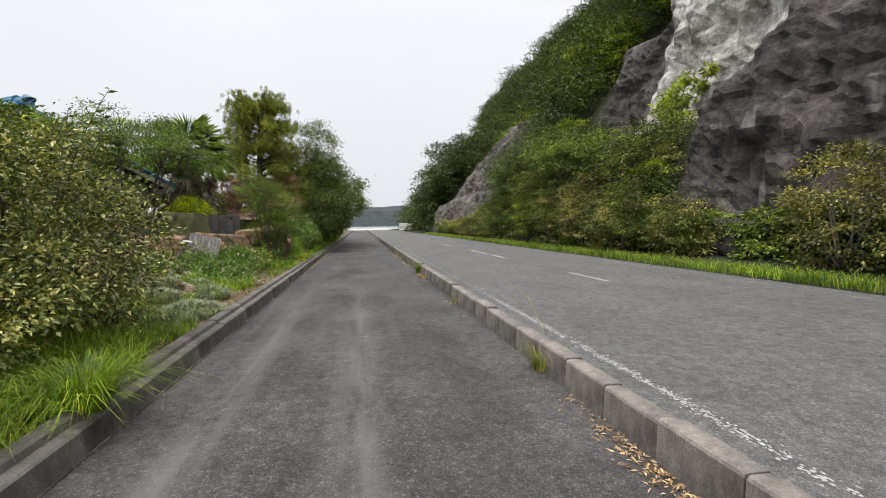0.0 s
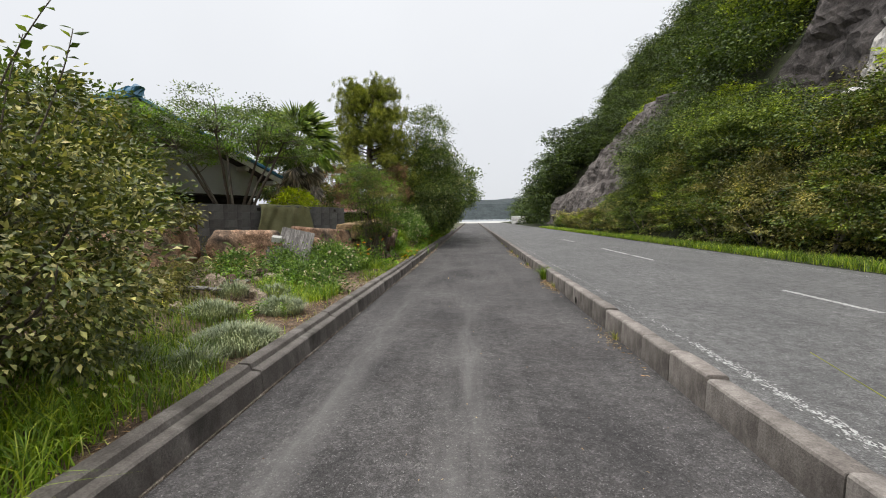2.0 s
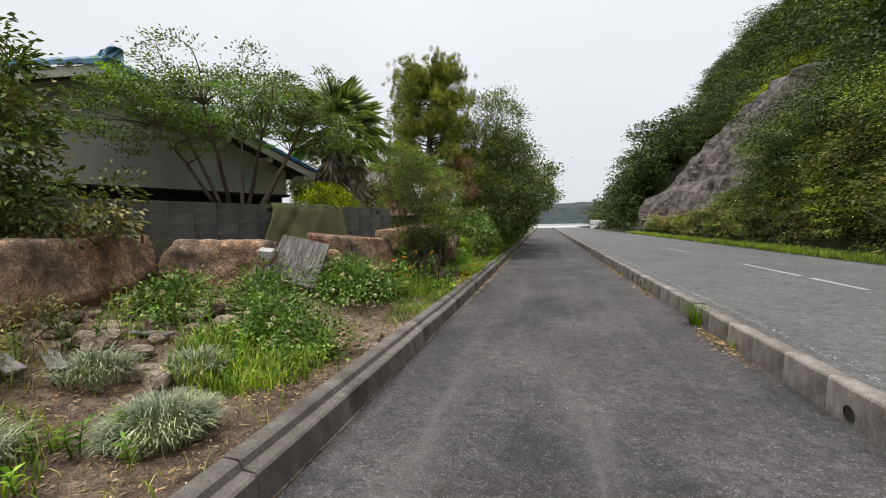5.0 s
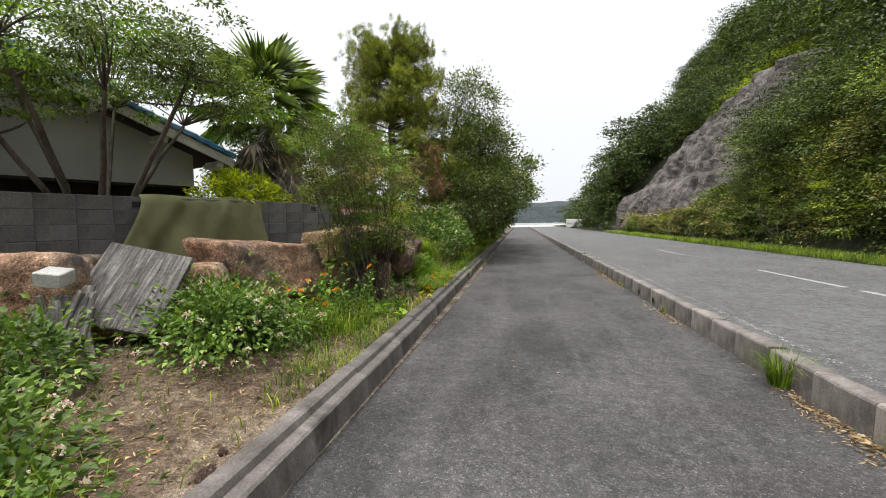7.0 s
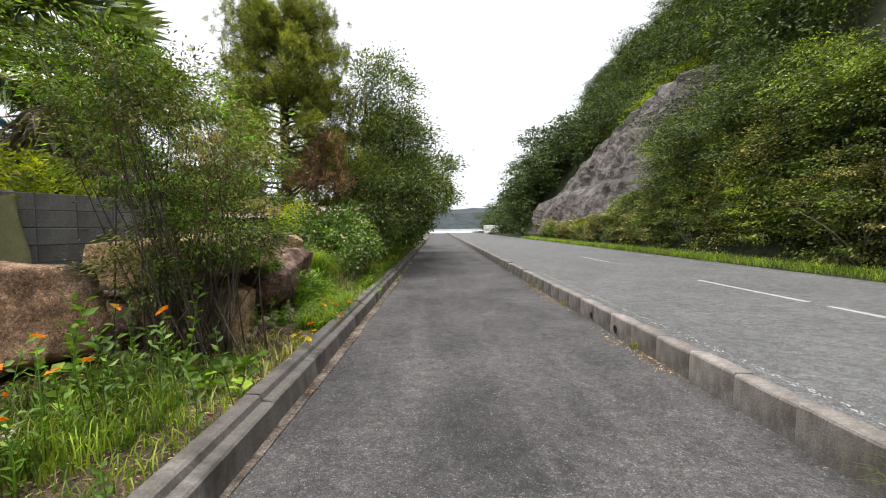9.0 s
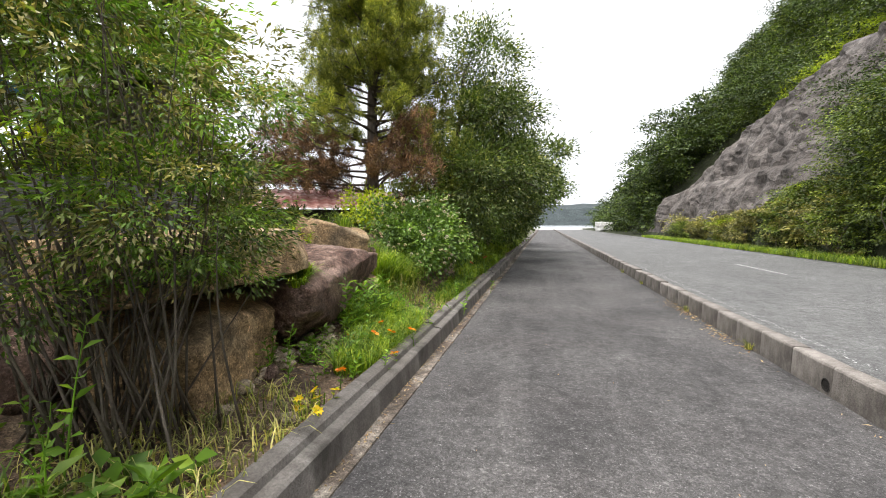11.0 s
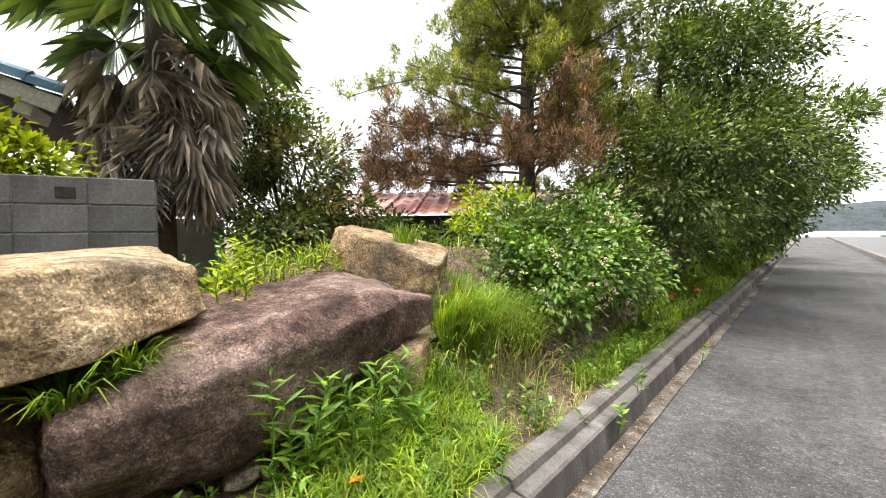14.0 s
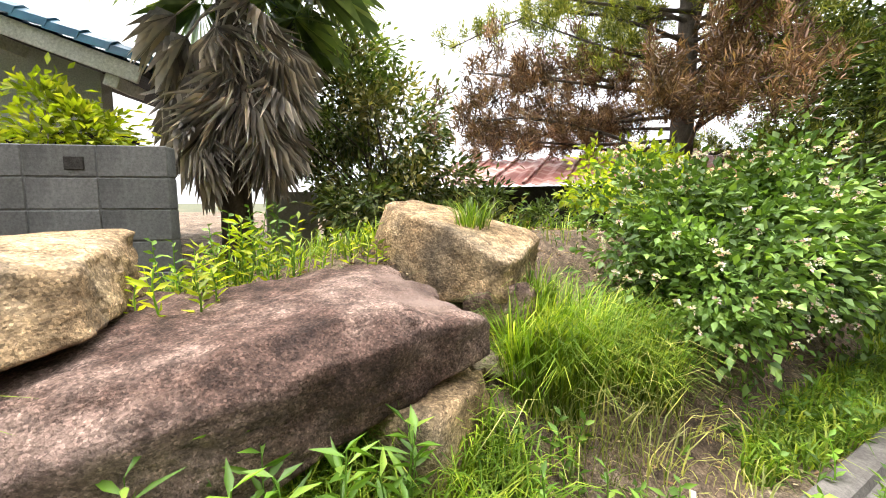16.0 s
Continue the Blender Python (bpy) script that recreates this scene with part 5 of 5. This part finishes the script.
def patch(n, x, y, rx, ry, height, width, mat, lean, name, label):
    a, q = RNG.uniform(0, 6.28, n), np.sqrt(RNG.uniform(0, 1, n))
    p = np.stack([x + rx * q * np.cos(a), y + ry * q * np.sin(a)], 1)
    p = p[p[:, 0] < -2.05]
    return blades(name, verge_pts(p), height, width, mat, lean, label)


def silver(x, y, r, n):
    """A mound of narrow silver-grey leaves."""
    ob = thing("silver_plant", vp(x, y), "mound of narrow silver-grey leaves by the kerb", "plant", "silver plants")
    a, q = RNG.uniform(0, 6.28, n), r * np.sqrt(RNG.uniform(0, 1, n))
    dome = 0.16 * (1 - (q / r) ** 2)
    pts = np.stack([q * np.cos(a), q * np.sin(a), dome * RNG.uniform(0.2, 1, n) - 0.01], 1)
    rad = np.stack([np.cos(a), np.sin(a), 0 * a], 1)
    blades("foliage", pts, 0.14, 0.008, "lf_silver", 0.8, parent=ob, radial=rad)
    return ob


for x, y, r, n in ((-2.55, 8.15, 0.42, 3600), (-2.75, 9.65, 0.30, 2100), (-3.3, 8.9, 0.3, 1200), (-3.05, 7.2, 0.3, 1000), (-3.6, 9.9, 0.22, 700), (-3.2, 10.4, 0.22, 700), (-2.5, 7.4, 0.2, 500)):
    silver(x, y, r, n)

# grass on the verge
patch(5200, -2.7, 4.2, 0.75, 2.4, 0.34, 0.009, "grass", 0.9, "verge_grass", "long soft green grass spilling to the kerb")
patch(2600, -2.9, 6.9, 0.8, 1.0, 0.22, 0.008, "grass", 0.8, "verge_grass", "soft green grass on the verge")
patch(2000, -3.4, 8.3, 0.8, 1.1, 0.14, 0.009, "grass", 0.7, "verge_grass", "green grass patch on the verge")
patch(2200, -3.0, 10.9, 0.65, 0.75, 0.20, 0.011, "grass", 0.7, "verge_grass", "green grass patch on the verge")
patch(500, -4.2, 9.0, 0.7, 1.0, 0.22, 0.008, "grass_dry", 0.7, "dry_grass", "dry straggly grass on the verge")
patch(300, -4.6, 11.6, 0.5, 0.8, 0.28, 0.007, "grass_dry", 0.6, "dry_grass", "dry grass before the boulders")
patch(900, -2.35, 14.2, 0.3, 1.5, 0.12, 0.008, "grass", 0.8, "verge_grass", "short grass along the kerb")
patch(1500, -2.9, 14.9, 0.5, 0.8, 0.26, 0.008, "grass", 0.6, "verge_grass", "green grass among the flowers")
patch(900, -2.5, 16.3, 0.5, 1.0, 0.16, 0.008, "grass_dry", 0.9, "dry_grass", "sparse dry grass under the shrub")
patch(3800, -2.3, 18.7, 0.24, 1.1, 0.24, 0.010, "grass", 0.8, "verge_grass", "bright green grass along the kerb")
patch(3000, -2.7, 19.3, 0.38, 0.6, 0.26, 0.009, "grass", 0.8, "verge_grass", "bright green grass below the long boulder")
patch(1500, -2.98, 20.35, 0.2, 0.34, 0.5, 0.008, "grass", 0.7, "tall_grass", "tall dense grass beside the boulders")
patch(1300, -2.9, 20.95, 0.22, 0.3, 0.38, 0.008, "grass", 0.8, "tall_grass", "tall dense grass beside the boulders")
patch(350, -2.85, 20.6, 0.4, 0.6, 0.38, 0.007, "grass_dry", 0.9, "dry_grass", "dry stalks among the tall grass")
patch(260, -2.45, 20.5, 0.35, 0.7, 0.16, 0.007, "grass_dry", 0.9, "dry_grass", "yellowed thin grass by the kerb")
patch(2600, -2.3, 22.6, 0.22, 1.6, 0.2, 0.012, "grass", 0.8, "verge_grass", "bright grass along the kerb")
patch(5200, -2.45, 28, 0.4, 4.5, 0.3, 0.016, "grass", 0.7, "verge_grass", "bright grass along the kerb under the trees")
patch(3500, -2.6, 40, 0.5, 9, 0.35, 0.025, "grass", 0.7, "verge_grass", "bright grass along the kerb under the trees")
p = scatter(9000, -6, -2.08, 2, 24, lambda x, y: 0.25 + 0.5 * noise.noise(Vector((x * 1.1, y * 1.1, 8))))
blades("verge_grass", verge_pts(p), 0.14, 0.007, "grass_dry", 0.9, "thin mixed grass over the verge")
p = scatter(5000, -7, -2.08, 2, 24, lambda x, y: 0.3 + 0.5 * noise.noise(Vector((x * 0.9, y * 0.9, 18))))
blades("verge_grass", verge_pts(p), 0.17, 0.010, "grass", 0.8, "scattered green grass over the verge")

patch(700, -4.35, 19.2, 0.45, 1.0, 0.2, 0.009, "grass", 0.8, "verge_grass", "green weeds and grass behind the boulders")
patch(350, -4.6, 21.2, 0.8, 1.0, 0.2, 0.009, "grass", 0.8, "verge_grass", "green weeds and grass behind the boulders")

# grass tufts
GT = "bright green grass tuft hanging over the kerb"
tuft(vp(-2.02, 4.75, 0.02), 520, 0.42, 0.007, "grass", GT, 0.13, 1.3)
tuft(vp(-2.05, 5.4, 0.02), 120, 0.2, 0.007, "grass", GT, 0.06, 1.0)
tuft((KR - 0.01, 5.3, 0.0), 170, 0.30, 0.006, "grass_dry", "yellow-green grass tuft at the kerb's foot", 0.07, 0.7)
tuft((KR - 0.01, 14.15, 0.0), 230, 0.34, 0.007, "grass", "green grass tuft at the kerb's foot", 0.10, 0.7)
for y in (17.2, 13.0, 22.2, 9.1, 20.0, 25.5, 28.0):
    tuft((KR - 0.01, y, 0.0), 50, 0.13, 0.006, "grass_dry", "small dry grass tuft at the kerb's foot", 0.05, 0.7)
tuft((-3.52, 20.15, 1.42), 150, 0.22, 0.007, "grass", "green grass tuft on the boulder", 0.10, 0.8)
tuft((-3.20, 20.4, 1.0), 120, 0.24, 0.007, "grass", "green grass tuft on the boulder", 0.10, 0.8)
for x, y, z in ((-2.86, 18.0, 0.98), (-2.8, 17.8, 0.92)):
    tuft((x, y, z), 110, 0.17, 0.010, "grass", "grass tuft in a gap between boulders", 0.07, 1.1)

# one long bent grass stalk over the kerb
sv, sf = tube([(KR + 0.05, 5.3, 0.02), (KR + 0.10, 5.45, 0.35), (KR + 0.06, 5.75, 0.66), (KR - 0.10, 6.1, 0.82)], [0.004, 0.0035, 0.003, 0.002], 4)
tagged(new("grass_stalk", mesh_of("grass_stalk", sv, sf, MAT["grass_dry"])), "single long pale grass stalk bending over the kerb", "grass")

# weeds and flowers
GOLD = "tall weed with lance-shaped bright green leaves"
herb(vp(-2.72, 18.75), 10, 0.72, (0.13, 0.025), "lf_bright", GOLD, 0.14, 20)
herb(vp(-2.55, 19.2), 9, 0.5, (0.13, 0.027), "lf_bright", GOLD, 0.14, 16)
herb(vp(-2.85, 17.6), 5, 0.40, (0.08, 0.035), "lf_bright", "leafy green weed in front of the boulders", 0.16, 12)
herb(vp(-2.9, 14.6), 12, 0.62, (0.07, 0.02), "lf_bright", "feathery green plant with orange flowers", 0.25, 18, "orange flowers", "cosmos_plant", ORANGE, 7)
herb(vp(-2.5, 14.9), 9, 0.78, (0.08, 0.03), "lf_lantana", "feathery green plant with orange flowers", 0.2, 16, "orange flowers", "cosmos_plant", ORANGE, 3)
herb(vp(-2.75, 15.4), 9, 0.6, (0.08, 0.03), "lf_lantana", "leafy green weed below the shrub", 0.25, 14)
herb(vp(-3.6, 14.3), 8, 0.42, (0.06, 0.02), "lf_bright", "feathery green plant with orange flowers", 0.25, 14, "orange flowers", "cosmos_plant", ORANGE, 4)
herb(vp(-2.30, 18.4), 7, 0.24, (0.06, 0.014), "lf_bright", "low plant with orange flowers by the kerb", 0.25, 10, "orange flowers", "cosmos_plant", ORANGE, 5)
herb(vp(-2.35, 17.3), 4, 0.16, (0.05, 0.02), "lf_bright", "low plant with orange flowers by the kerb", 0.3, 8, "orange flowers", "cosmos_plant", ORANGE, 2)
herb(vp(-2.15, 16.95), 6, 0.16, (0.05, 0.025), "lf_yellow", "low plant with yellow flowers at the kerb", 0.10, 8, "yellow flowers", "yellow_daisy", YELLOW, 6)
herb(vp(-2.42, 15.75), 15, 0.2, (0.14, 0.08), "lf_bright", "low plant with broad bright green leaves", 0.15, 7)
herb(vp(-3.2, 15.2), 8, 0.7, (0.09, 0.05), "lf_bright", "leafy green weed below the shrub", 0.25, 14)
herb(vp(-2.25, 24.5), 5, 0.5, (0.08, 0.03), "lf_lantana", "weed with a red flower by the kerb", 0.2, 12, "red flowers", "red_flower_weed", REDF, 2)
for x, y, h in ((-2.6, 18.0, 0.22), (-2.45, 17.7, 0.2), (-2.6, 18.5, 0.3), (-2.4, 18.2, 0.26), (-2.75, 17.9, 0.26), (-2.35, 19.3, 0.3), (-2.6, 19.9, 0.32), (-2.2, 20.2, 0.24), (-4.1, 10.2, 0.35), (-3.9, 11.0, 0.4), (-3.3, 11.0, 0.3), (-4.5, 8.4, 0.4), (-2.5, 21.6, 0.25), (-2.3, 21.1, 0.22), (-2.25, 21.7, 0.3), (-2.2, 22.3, 0.32), (-2.5, 20.1, 0.3), (-2.35, 23.3, 0.3), (-4.1, 18.75, 0.35), (-4.35, 19.2, 0.4), (-4.6, 19.6, 0.45), (-3.0, 15.9, 0.35), (-5.2, 12.2, 0.3), (-2.6, 13.9, 0.25), (-3.0, 9.2, 0.2), (-5.0, 20.6, 0.5), (-4.4, 21.9, 0.5)):
    herb(vp(x, y), 9, h, (0.065, 0.026), "lf_bright" if h < 0.38 else "lf_lantana", "leafy green weed clump on the verge", 0.2, 12)
shrub("garden_shrub", vp(-4.2, 22.6), "yellow-leaved low shrub behind the stones", "shrub", [(0, 0, 0.55, 0.55, 0.7, 0.4)], 1500, (0.08, 0.05), ("lf_yellow",), 0.09, 8, 0.01)
shrub("low_shrub", vp(-3.2, 25.0), "dark leafy undergrowth below the pine", "shrub", [(0, 0, 0.7, 0.9, 1.5, 0.75), (0.2, 1.8, 0.8, 0.8, 1.2, 0.8)], 6000, (0.09, 0.045), ("lf_tree", "lf_gloss"), 0.12, 8, 0.02)
shrub("low_shrub", vp(-3.1, 29.0), "dark leafy undergrowth below the trees", "shrub", [(0, 0, 0.7, 0.8, 1.8, 0.75), (0, 3, 0.8, 0.8, 1.8, 0.9)], 6000, (0.11, 0.055), ("lf_tree", "lf_bright"), 0.13, 8, 0.02)
for x, y, r in ((-4.6, 10.0, 0.4), (-5.3, 8.3, 0.6), (-4.1, 7.6, 0.5), (-6.5, 12.9, 0.5), (-4.9, 9.2, 0.5), (-3.9, 8.6, 0.35), (-4.2, 9.3, 0.3), (-5.5, 9.6, 0.5)):
    shrub("low_shrub", vp(x, y), "small olive shrub on the verge", "shrub", [(0, 0, r * 0.5, r, r, r * 0.6)], 1500, (0.05, 0.018), ("lf_olive",), 0.07, 8, 0.01)

for x, y, z, h in ((-3.72, 18.85, 1.12, 0.34), (-3.55, 18.62, 1.12, 0.26), (-3.85, 19.1, 1.1, 0.4), (-3.95, 19.5, 1.05, 0.36)):
    herb((x, y, z), 8, h, (0.075, 0.022), "lf_yellow", "yellow-green fern-like weeds between the boulders", 0.12, 14)

# rubble, pebbles and litter
stone_me = []
for k in range(6):
    bm = bmesh.new()
    bmesh.ops.create_icosphere(bm, subdivisions=2, radius=0.5)
    for v in bm.verts:
        q = v.co * 2.3 + Vector((k * 5, 1, 2))
        v.co *= 1 + 0.45 * noise.noise(q) + 0.15 * noise.noise(q * 3)
        v.co.z *= 0.7
    stone_me.append(from_bm("stone", bm, MAT["stone"] if k < 4 else MAT["boulder_brown"]))


def stone(x, y, z, r, k):
    ob = tagged(new("stone", stone_me[k % 6]), "loose rough stone lying on the verge", "stone", "loose stones")
    ob.matrix_world = pose(x, y, z + r * 0.2, U(-20, 20), U(-20, 20), U(0, 360)) @ Matrix.Diagonal((r * U(0.8, 1.4), r * U(0.7, 1.1), r, 1))


k = 0
for x, y, s, n, r0, r1 in ((-2.2, 12.0, 0.09, 6, 0.05, 0.13), (-2.2, 13.2, 0.08, 3, 0.05, 0.1), (-4.35, 10.7, 0.5, 60, 0.06, 0.26), (-2.95, 18.3, 0.16, 26, 0.07, 0.2), (-2.9, 17.6, 0.12, 12, 0.08, 0.24), (-3.1, 19.9, 0.12, 16, 0.06, 0.22), (-3.3, 20.5, 0.15, 8, 0.06, 0.16), (-2.2, 15.0, 0.05, 2, 0.05, 0.1), (-3.9, 13.9, 0.3, 10, 0.06, 0.16), (-2.6, 17.0, 0.25, 6, 0.05, 0.2), (-2.72, 18.2, 0.05, 16, 0.08, 0.22)):
    for _ in range(n):
        k += 1
        px, py = x + RNG.normal() * s, y + RNG.normal() * s * 2.0
        if px < -2.12:
            stone(px, py, on_verge(px, py), U(r0, r1), k)


def litter(name, p, size, label):
    d = np.concatenate([RNG.normal(size=(len(p), 2)), RNG.normal(size=(len(p), 1)) * 0.12], 1)
    return tagged(new(name, leaf_soup(name, p, d, size, size * 0.28, MAT["straw"], 0.1)), label, "litter", kind="stuff")


litter("dry_litter", verge_pts(scatter(16000, -4.5, -2.08, 5, 23), 0.008), 0.045, "dry brown leaves and twigs strewn on the soil")
for y, n in ((3.6, 380), (13.3, 560), (9.0, 120), (17.0, 160), (22.3, 200), (20.6, 120)):
    c = np.stack([KR - 0.02 - np.abs(RNG.normal(size=n)) * 0.09, y + RNG.normal(size=n) * 0.45, np.abs(RNG.normal(size=n)) * 0.012 + 0.003], 1)
    litter("dry_litter", c, 0.045, "dry pine needles and leaves piled against the kerb")
n = 500
litter("dry_litter", np.stack([KL + 0.01 + np.abs(RNG.normal(size=n)) * 0.05, RNG.uniform(16, 26, n), np.full(n, 0.018)], 1), 0.035, "dry leaf crumbs along the gutter")
n = 160
litter("dry_litter", np.stack([RNG.uniform(-1.7, 1.7, n), RNG.uniform(1.5, 24, n), np.full(n, 0.004)], 1), 0.022, "tiny dry leaves strewn on the footway")

# olive sheet hung over the block wall
n_u, n_v = 34, 20
sv = []
for i in range(n_u + 1):
    for j in range(n_v + 1):
        u, w = i / n_u, j / n_v
        along = 4.05 + 1.88 * u - 0.62 * w * (1 - u) ** 1.5 + 0.03 * math.sin(w * 7 + u * 3)
        out = -0.075 - w * (0.10 + 0.30 * (1 - u) ** 2) - 0.085 * w * math.sin(u * 13 + 2.5 * w) - 0.02 * math.sin(u * 31 + 5 * w)
        sv.append((along, -out if False else out, 1.995 - 1.22 * w + 0.03 * math.sin(u * 9) * w))
        if j == 0:
            sv[-1] = (along, 0.075, 1.90)
        if j == 1:
            sv[-1] = (along, -0.02, 1.975 + 0.012 * math.sin(u * 11))
sf = [(i * (n_v + 1) + j, (i + 1) * (n_v + 1) + j, (i + 1) * (n_v + 1) + j + 1, i * (n_v + 1) + j + 1) for i in range(n_u) for j in range(n_v)]
net = tagged(new("cover_sheet", mesh_of("cover_sheet", sv, sf, MAT["net"], True)), "olive green cloth sheet draped over the block wall", "sheet")
net.matrix_world = pose(*W0, 0, 0, 0, W_ANG)
sol = net.modifiers.new("thick", "SOLIDIFY")
sol.thickness = 0.004

# weathered timber heap
heap = thing("timber_heap", vp(-4.2, 13.05), "heap of split grey weathered timber against the boulders", "timber")
pl = part("board", from_bm("board", box(0.74, 0.85, 0.07, 0.018, seg=2), MAT["old_wood"]), heap, "broad grey weathered board")
pl.matrix_local = pose(0.12, 0.24, 0.44, 50, 14, 20)
for k in range(38):
    u = k / 38
    sl = part("splinter", from_bm("splinter", box(U(0.03, 0.085), U(0.24, 0.5), U(0.015, 0.04), 0.006), MAT["old_wood"]), heap)
    sl.matrix_local = pose(-0.28 + 0.5 * u + RNG.normal() * 0.03, -0.24 + RNG.normal() * 0.05, 0.10 + U(0, 0.22), U(48, 78), U(-18, 18), U(-30, 50))
blk = tagged(new("concrete_block", from_bm("concrete_block", box(0.20, 0.18, 0.12, 0.008), MAT["concrete"])), "pale concrete block resting on the timber heap", "block")
blk.matrix_world = pose(-4.28, 12.80, on_verge(-4.2, 13.05) + 0.60, 12, 8, 20)
# pale planks and pipe among the rubble
for k, (x, y, a, l) in enumerate(((-4.2, 9.7, 70, 0.9), (-4.0, 9.9, 62, 0.7), (-4.6, 9.5, 20, 0.6), (-4.0, 10.7, 100, 0.4))):
    ob = tagged(new("plank", from_bm("plank", box(0.11, l, 0.03, 0.006), MAT["old_wood"])), "short pale weathered plank on the ground", "plank", "planks on the verge")
    ob.matrix_world = pose(x, y, on_verge(x, y) + 0.05, U(-4, 4), U(-4, 4), a)
rv, rf = join([tube([(-6.6, 9.6, 1.52), (-5.55, 12.0, 1.53)], [0.022, 0.022], 6), tube([(-5.55, 12.0, 1.53), (-5.55, 12.0, 1.30)], [0.016, 0.016], 6), tube([(-6.2, 10.5, 1.52), (-6.2, 10.5, 1.30)], [0.016, 0.016], 6)])
tagged(new("metal_rail", mesh_of("metal_rail", rv, rf, MAT["rust"])), "thin rusted metal rail over the boulder", "rail")
tagged(new("paper_scrap", from_bm("paper_scrap", box(0.03, 0.14, 0.01, 0.003), MAT["concrete"])), "white paper scrap in the dry grass", "litter").matrix_world = pose(*vp(-2.36, 20.62, 0.03), 10, 5, 30)
# small tree clinging to the pale cliff
shrub("cliff_tree", (15.4, 19.2, 6.0), "thin light-green tree clinging to the pale rock", "tree", [(0, 0, 1.6, 0.8, 1.0, 0.35), (-0.2, -1.0, 2.4, 0.5, 0.9, 0.25), (-0.3, 1.0, 1.2, 0.6, 0.9, 0.3)], 900, (0.24, 0.12), ("lf_hill_lime",), 0.16, 12, 0.035, bark="bark")

kerb_rows()
wall_blocks()
